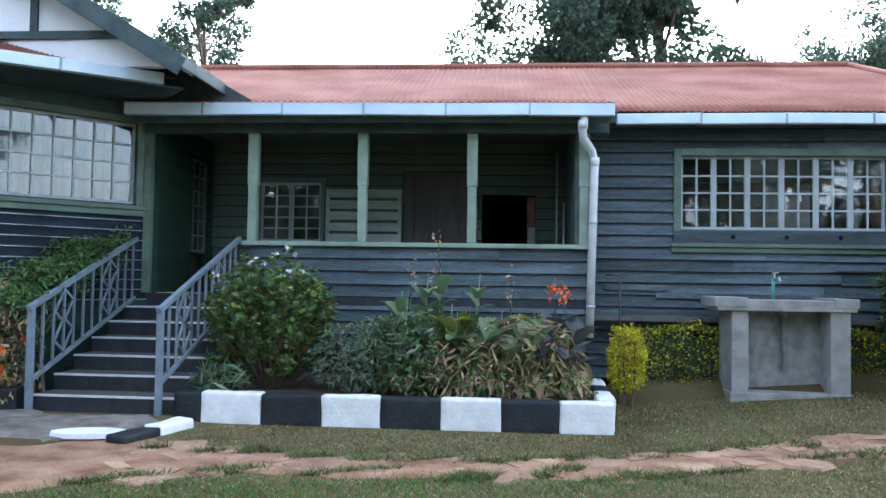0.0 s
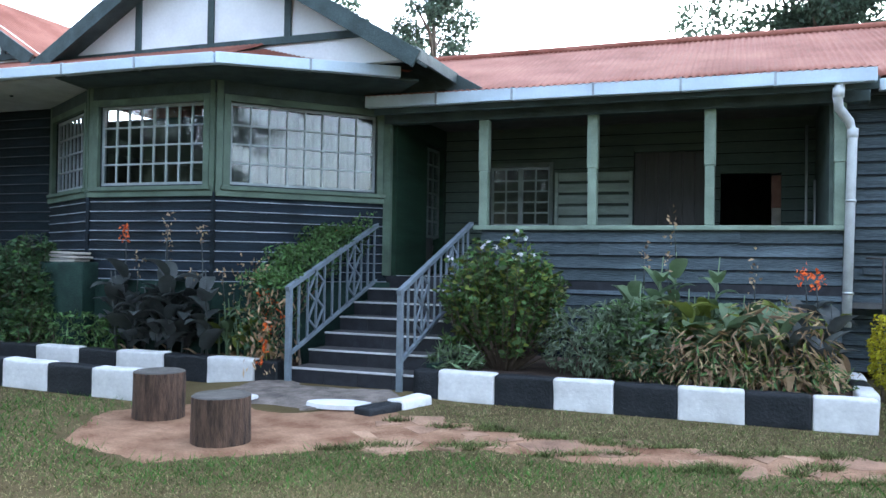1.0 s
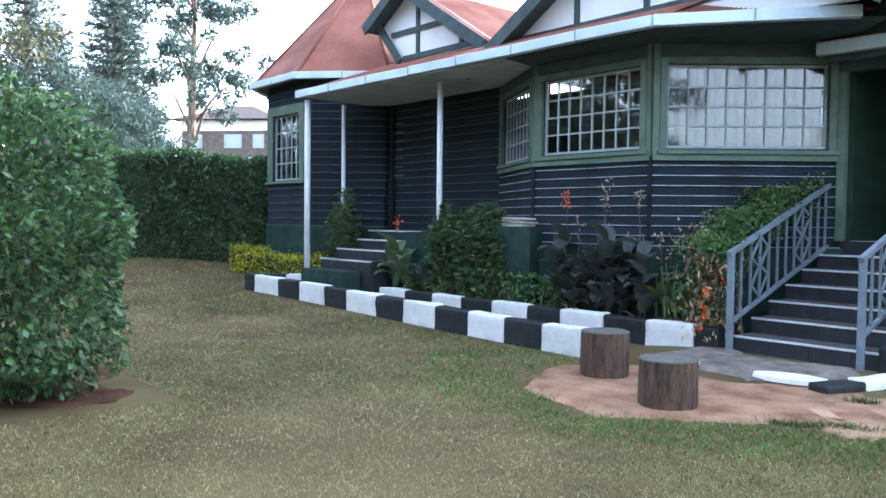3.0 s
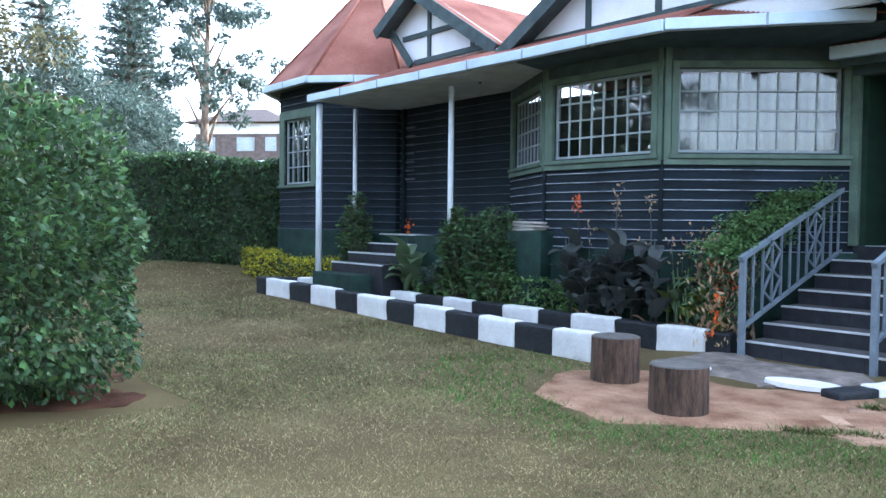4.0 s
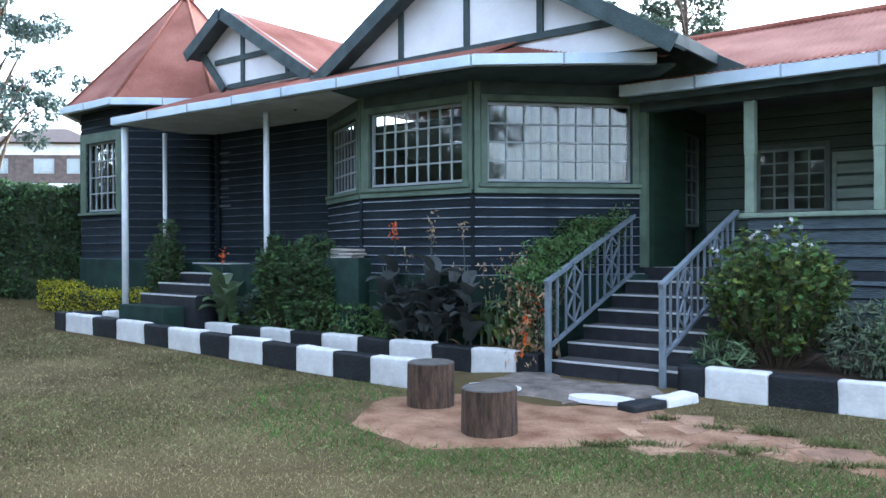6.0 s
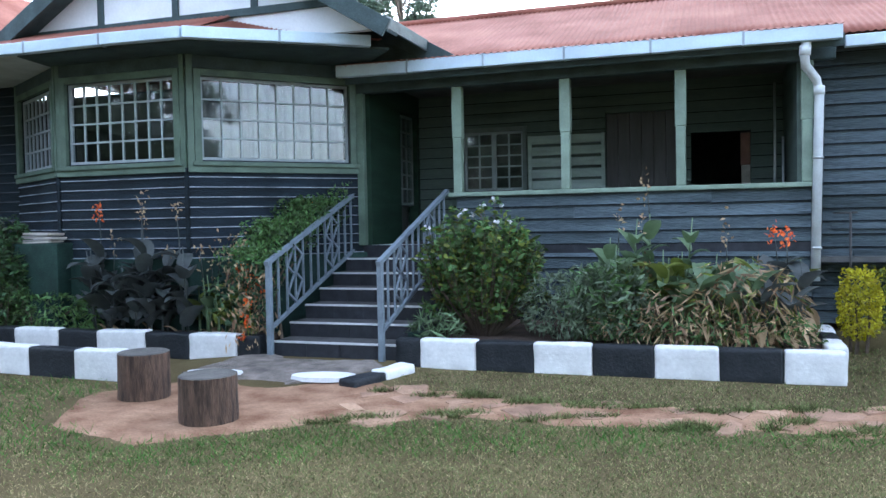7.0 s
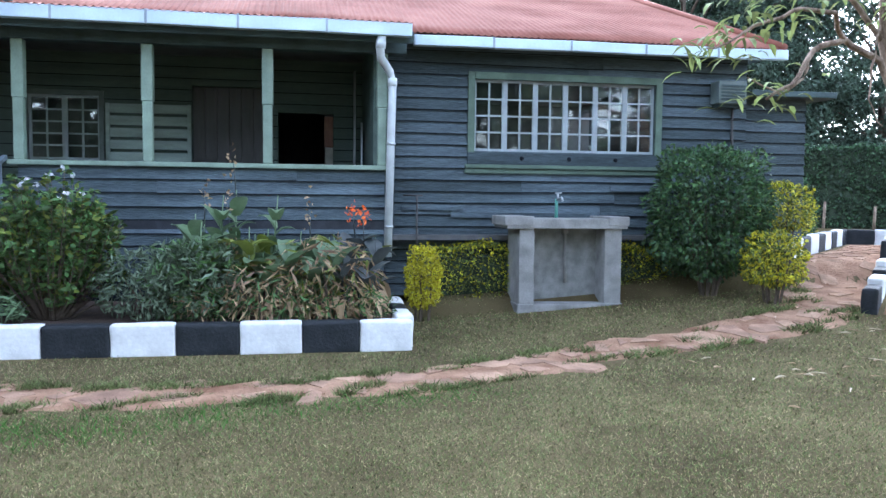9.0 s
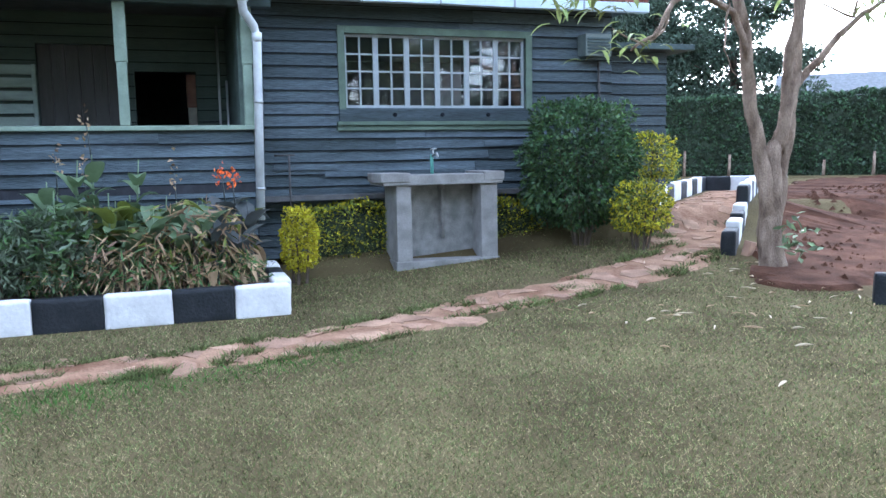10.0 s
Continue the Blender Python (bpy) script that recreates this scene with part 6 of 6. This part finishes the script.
part("roof", bm, M_TILE, fh)
for x0, x1 in ((-3.6, -2.6), (-0.6, 1.0), (2.0, 3.0)):
    w = part("window", box(x0, -3.1, 3.5, x1, -3.02, 4.7), M_FRAME, fh)
    part("pane", box(x0 + 0.12, -3.13, 3.62, x1 - 0.12, -3.11, 4.58), M_GLASS, w)
for y0 in (-1.5, 1.2, 3.4):
    w = part("window", box(3.52, y0, 3.5, 3.6, y0 + 1.1, 4.7), M_FRAME, fh)
    part("pane", box(3.61, y0 + 0.12, 3.62, 3.63, y0 + 0.98, 4.58), M_GLASS, w)
fs_ = thing("neighbour_shed", "low far building with a grey gabled roof", "house", (38.0, 33.0, 0.3), -38)
part("wall", box(-6, -3, 0, 8, 3, 3.6), M_STONE, fs_)
bm = bmesh.new()
e = [bm.verts.new(v) for v in ((-6.6, -3.6, 3.5), (8.6, -3.6, 3.5), (8.6, 3.6, 3.5), (-6.6, 3.6, 3.5))]
r = [bm.verts.new(v) for v in ((-6.6, 0, 5.3), (8.6, 0, 5.3))]
for f4 in ((e[0], e[1], r[1], r[0]), (e[1], e[2], r[1]), (e[2], e[3], r[0], r[1]), (e[3], e[0], r[0])):
    bm.faces.new(f4)
part("roof", bm, mat("dull grey sheet roof", (0.14, 0.15, 0.16), 0.95, 0.2, spec=0.1), fs_)

# stakes before the far hedge and one on the left
for i in range(9):
    t = 0.28 + 0.075 * i
    x, y = 13.0 + 14.5 * t - 0.5, 26.5 - 11.5 * t - 0.75
    tagged(tube("hedge_stake", [(x, y, gz(x, y) - 0.05), (x + 0.02, y, gz(x, y) + RND.uniform(0.4, 0.9))], [0.05, 0.04], M_BARK), "thin pale wooden stake by the hedge", "stake", "hedge stakes")
tagged(tube("hedge_stake", [(-17.6, 5.3, gz(-17.6, 5.3) - 0.05), (-17.62, 5.3, gz(-17.6, 5.3) + 0.4)], [0.1, 0.08], M_BARK), "short pale stub by the hedge", "stake", "hedge stakes")
# broken brick by the path kerb
tagged(part("loose_brick", box(-0.06, -0.05, -0.02, 0.06, 0.05, 0.17, bevel=0.01, m=pose(7.12, 7.95, gz(7.1, 7.95), 8, 12, 20)), mat("worn brick", (0.36, 0.22, 0.15), 0.9, 0.2), None), "worn loose brick leaning on the kerb", "brick")


# ---- lawn ----
def inside(poly, x, y):
    poly = np.array(poly)
    r = np.zeros(len(x), dtype=bool)
    for (x0, y0), (x1, y1) in zip(poly, np.roll(poly, -1, axis=0)):
        c = ((y0 > y) != (y1 > y)) & (x < (x1 - x0) * (y - y0) / (y1 - y0 + 1e-12) + x0)
        r ^= c
    return r


def blades(name, n, leaf, length, width, label, dens_x=0.6, rmin=2.2, rmax=19, keep=None, seed=1, on_path=False):
    g = np.random.default_rng(seed)
    r = rmin * (rmax / rmin) ** (g.random(n) ** 0.85)
    a = g.uniform(radians(-68), radians(85), n)
    x, y = 0.4 - r * np.sin(a), r * np.cos(a)
    ok = np.ones(n, dtype=bool) if on_path else ~inside(PATH_EDGE, x + 0.12 * np.sin(x * 9 + y * 5) + g.normal(0, 0.06, n), y + 0.1 * np.sin(x * 5 - y * 7) + g.normal(0, 0.10, n))
    ok &= ~((x > -13.1) & (x < -4.2) & (y > 6.1)) & ~((x > -4.8) & (x < 1.6) & (y > 7.4)) & ~((x > 1.5) & (y > 9.8)) & ~((x < -12) & (y > 6.9))
    ok &= ~((x > 6.9) & (y > 5.9) & (y > 1.2 * x - 4)) & ~((x > -5.0) & (x < -2.4) & (y > 6.1)) & ~(x > 9) & ~((x < -5.6) & (y < 2.2) & (y > 0.1))
    ok &= ~inside([(7.35, 8.0), (6.4, 7.1), (6.1, 6.6), (6.9, 6.25), (7.6, 6.2), (10, 5.6), (17, 5), (24, 12), (13, 13.2)], x + g.normal(0, 0.15, n), y)
    if keep is not None:
        ok &= keep(x, y, g)
    x, y, r = x[ok], y[ok], r[ok]
    n = len(x)
    z = ground_z(x, y)
    h = length * g.uniform(0.4, 1.2, n) * (0.75 + 0.06 * r)
    w = width * (0.7 + 0.16 * r) * g.uniform(0.6, 1.3, n)
    th = g.uniform(0, 2 * np.pi, n)
    lx, ly = g.normal(0, 0.9, n), g.normal(0, 0.9, n)
    b = np.stack([x, y, z - 0.004], axis=1)
    s = np.stack([np.cos(th), np.sin(th), np.zeros(n)], axis=1) * w[:, None] * 0.5
    t = b + np.stack([lx * h, ly * h, h], axis=1)
    v = np.stack([b - s, b + s, t], axis=1).reshape(-1, 3)
    f = np.arange(3 * n).reshape(-1, 3)
    return tagged(fast_mesh(name, v, f, leaf), label, "grass", kind="stuff")


patch = lambda x, y, g: (np.sin(x * 0.9 + 1.3 * np.sin(y * 0.7)) * np.sin(y * 1.1 + x * 0.3) + g.normal(0, 0.35, len(x))) > 0.05
green_side = lambda x, y, g: (x > -1.5 + g.normal(0, 1.2, len(x))) | patch(x, y, g)
blades("lawn_grass", 520000, L_GRASS, 0.026, 0.0044, "short olive green lawn grass", seed=1, keep=green_side)
blades("straw_grass", 480000, L_STRAW, 0.018, 0.0040, "dry straw coloured lawn grass", seed=2)
near_path = lambda x, y, g: inside([(-6.2, 5.0), (-5, 4.0), (-3.2, 3.7), (-1.5, 4.6), (1, 5.3), (2.3, 5.8), (1.0, 6.0), (-2, 5.2), (-3.3, 4.5), (-4.3, 4.6), (-4.9, 6.0), (-5.8, 6.0)], x + g.normal(0, 0.15, len(x)), y + g.normal(0, 0.12, len(x)))
blades("lush_grass", 150000, L_LUSH, 0.055, 0.0055, "longer fresh green grass by the bare earth", seed=3, keep=near_path)

# tufts that grow between the stones of the path
tuft_at = []
for i in range(80):
    k = RND.randint(3, 10)
    t = RND.random()
    side = RND.choice((RND.uniform(0.0, 0.22), RND.uniform(0.72, 1.0), RND.uniform(0.1, 0.9)))
    c = Vector(PATH_LO[k]).lerp(Vector(PATH_LO[k + 1]), t).lerp(Vector(PATH_UP[k]).lerp(Vector(PATH_UP[k + 1]), t), side)
    tuft_at.append((c.x, c.y, RND.uniform(0.06, 0.24), RND.uniform(0.03, 0.09)))


def in_tuft(x, y, g):
    hit = np.zeros(len(x), dtype=bool)
    for cx, cy, rx, ry in tuft_at:
        hit |= ((x - cx) / rx) ** 2 + ((y - cy - 0.4 * (x - cx)) / ry) ** 2 < g.uniform(0.2, 1.6, len(x))
    return hit


blades("path_grass", 900000, L_GRASS, 0.055, 0.0075, "short olive grass tufts growing in the worn path", seed=4, keep=in_tuft, rmin=4.5, rmax=12, on_path=True)

# fallen leaves
fl = []
for i in range(70):
    x, y = (RND.gauss(5.2, 1.1), RND.gauss(5.6, 0.9)) if i < 40 else (RND.uniform(6.0, 8.2), RND.uniform(5.9, 7.6))
    a = RND.uniform(0, 6.28)
    fl.append((x, y, a))
for i, (x, y, a) in enumerate(fl):
    v, f = blade_leaf((x, y, gz(x, y) + 0.022), (math.cos(a), math.sin(a), RND.uniform(-0.05, 0.1)), RND.uniform(0.06, 0.17), RND.uniform(0.014, 0.032), RND.uniform(-0.1, 0.3), 4, 0.35)
    tagged(mesh_object("fallen_leaf", v, f, L_FALLEN if i % 3 else L_DRY, True), "pale dry curled leaf lying on the lawn", "leaf", "fallen leaves")

# clods of the dug soil
clods = []
for i in range(2600):
    x, y = RND.uniform(6.9, 20), RND.uniform(5.6, 15)
    if not inside([(7.6, 7.9), (6.9, 6.6), (10, 5.8), (17, 5.4), (24, 12), (13, 13.0)], np.array([x]), np.array([y]))[0]:
        continue
    q = RND.uniform(0.02, 0.075)
    ring = [(x + q * RND.uniform(0.7, 1.2) * math.cos(w), y + q * RND.uniform(0.7, 1.2) * math.sin(w), gz(x, y) + 0.03) for w in (0.2, 1.3, 2.6, 3.7, 5.1)]
    clods.append((ring + [(x + RND.uniform(-0.4, 0.4) * q, y + RND.uniform(-0.4, 0.4) * q, gz(x, y) + 0.045 + q * RND.uniform(0.4, 0.9))], [(a, (a + 1) % 5, 5) for a in range(5)]))
tagged(mesh_object("soil_clods", *join_data(clods), M_SOIL), "loose clods of red brown dug soil", "soil", kind="stuff")

# ---- flagstones on the path ----
foot = [o for o in bpy.data.objects if o.name == "footpath"][0]
cnt = 0
for i in range(900):
    t = RND.random()
    k = RND.randint(0, 9)
    lo, up = PATH_LO[3:], PATH_UP[3:]
    c = Vector(lo[k]).lerp(Vector(lo[k + 1]), t).lerp(Vector(up[k]).lerp(Vector(up[k + 1]), t), RND.uniform(0.12, 0.88))
    r = RND.uniform(0.12, 0.3)
    fl.append((c.x, c.y, r))
    if any((c.x - a) ** 2 + (c.y - b) ** 2 < (0.8 * (r + q)) ** 2 for a, b, q in fl[70:-1]):
        fl.pop()
        continue
    n = RND.randint(5, 8)
    ang = sorted(RND.uniform(0, 6.28) for _ in range(n))
    bm = bmesh.new()
    pts = [(c.x + r * RND.uniform(0.75, 1.15) * math.cos(w), c.y + r * RND.uniform(0.75, 1.15) * math.sin(w)) for w in ang]
    lo_v = [bm.verts.new((x, y, gz(x, y) + 0.0)) for x, y in pts]
    hi_v = [bm.verts.new((c.x + 0.93 * (x - c.x), c.y + 0.93 * (y - c.y), gz(x, y) + (0.024 if c.x > 1.6 else 0.017))) for x, y in pts]
    bm.faces.new(hi_v)
    for j in range(n):
        bm.faces.new((lo_v[j - 1], lo_v[j], hi_v[j], hi_v[j - 1]))
    bmesh.ops.recalc_face_normals(bm, faces=bm.faces[:])
    part("flagstone", bm, M_FLAG, foot)
    cnt += 1
    if cnt > 260:
        break
lay_boards()
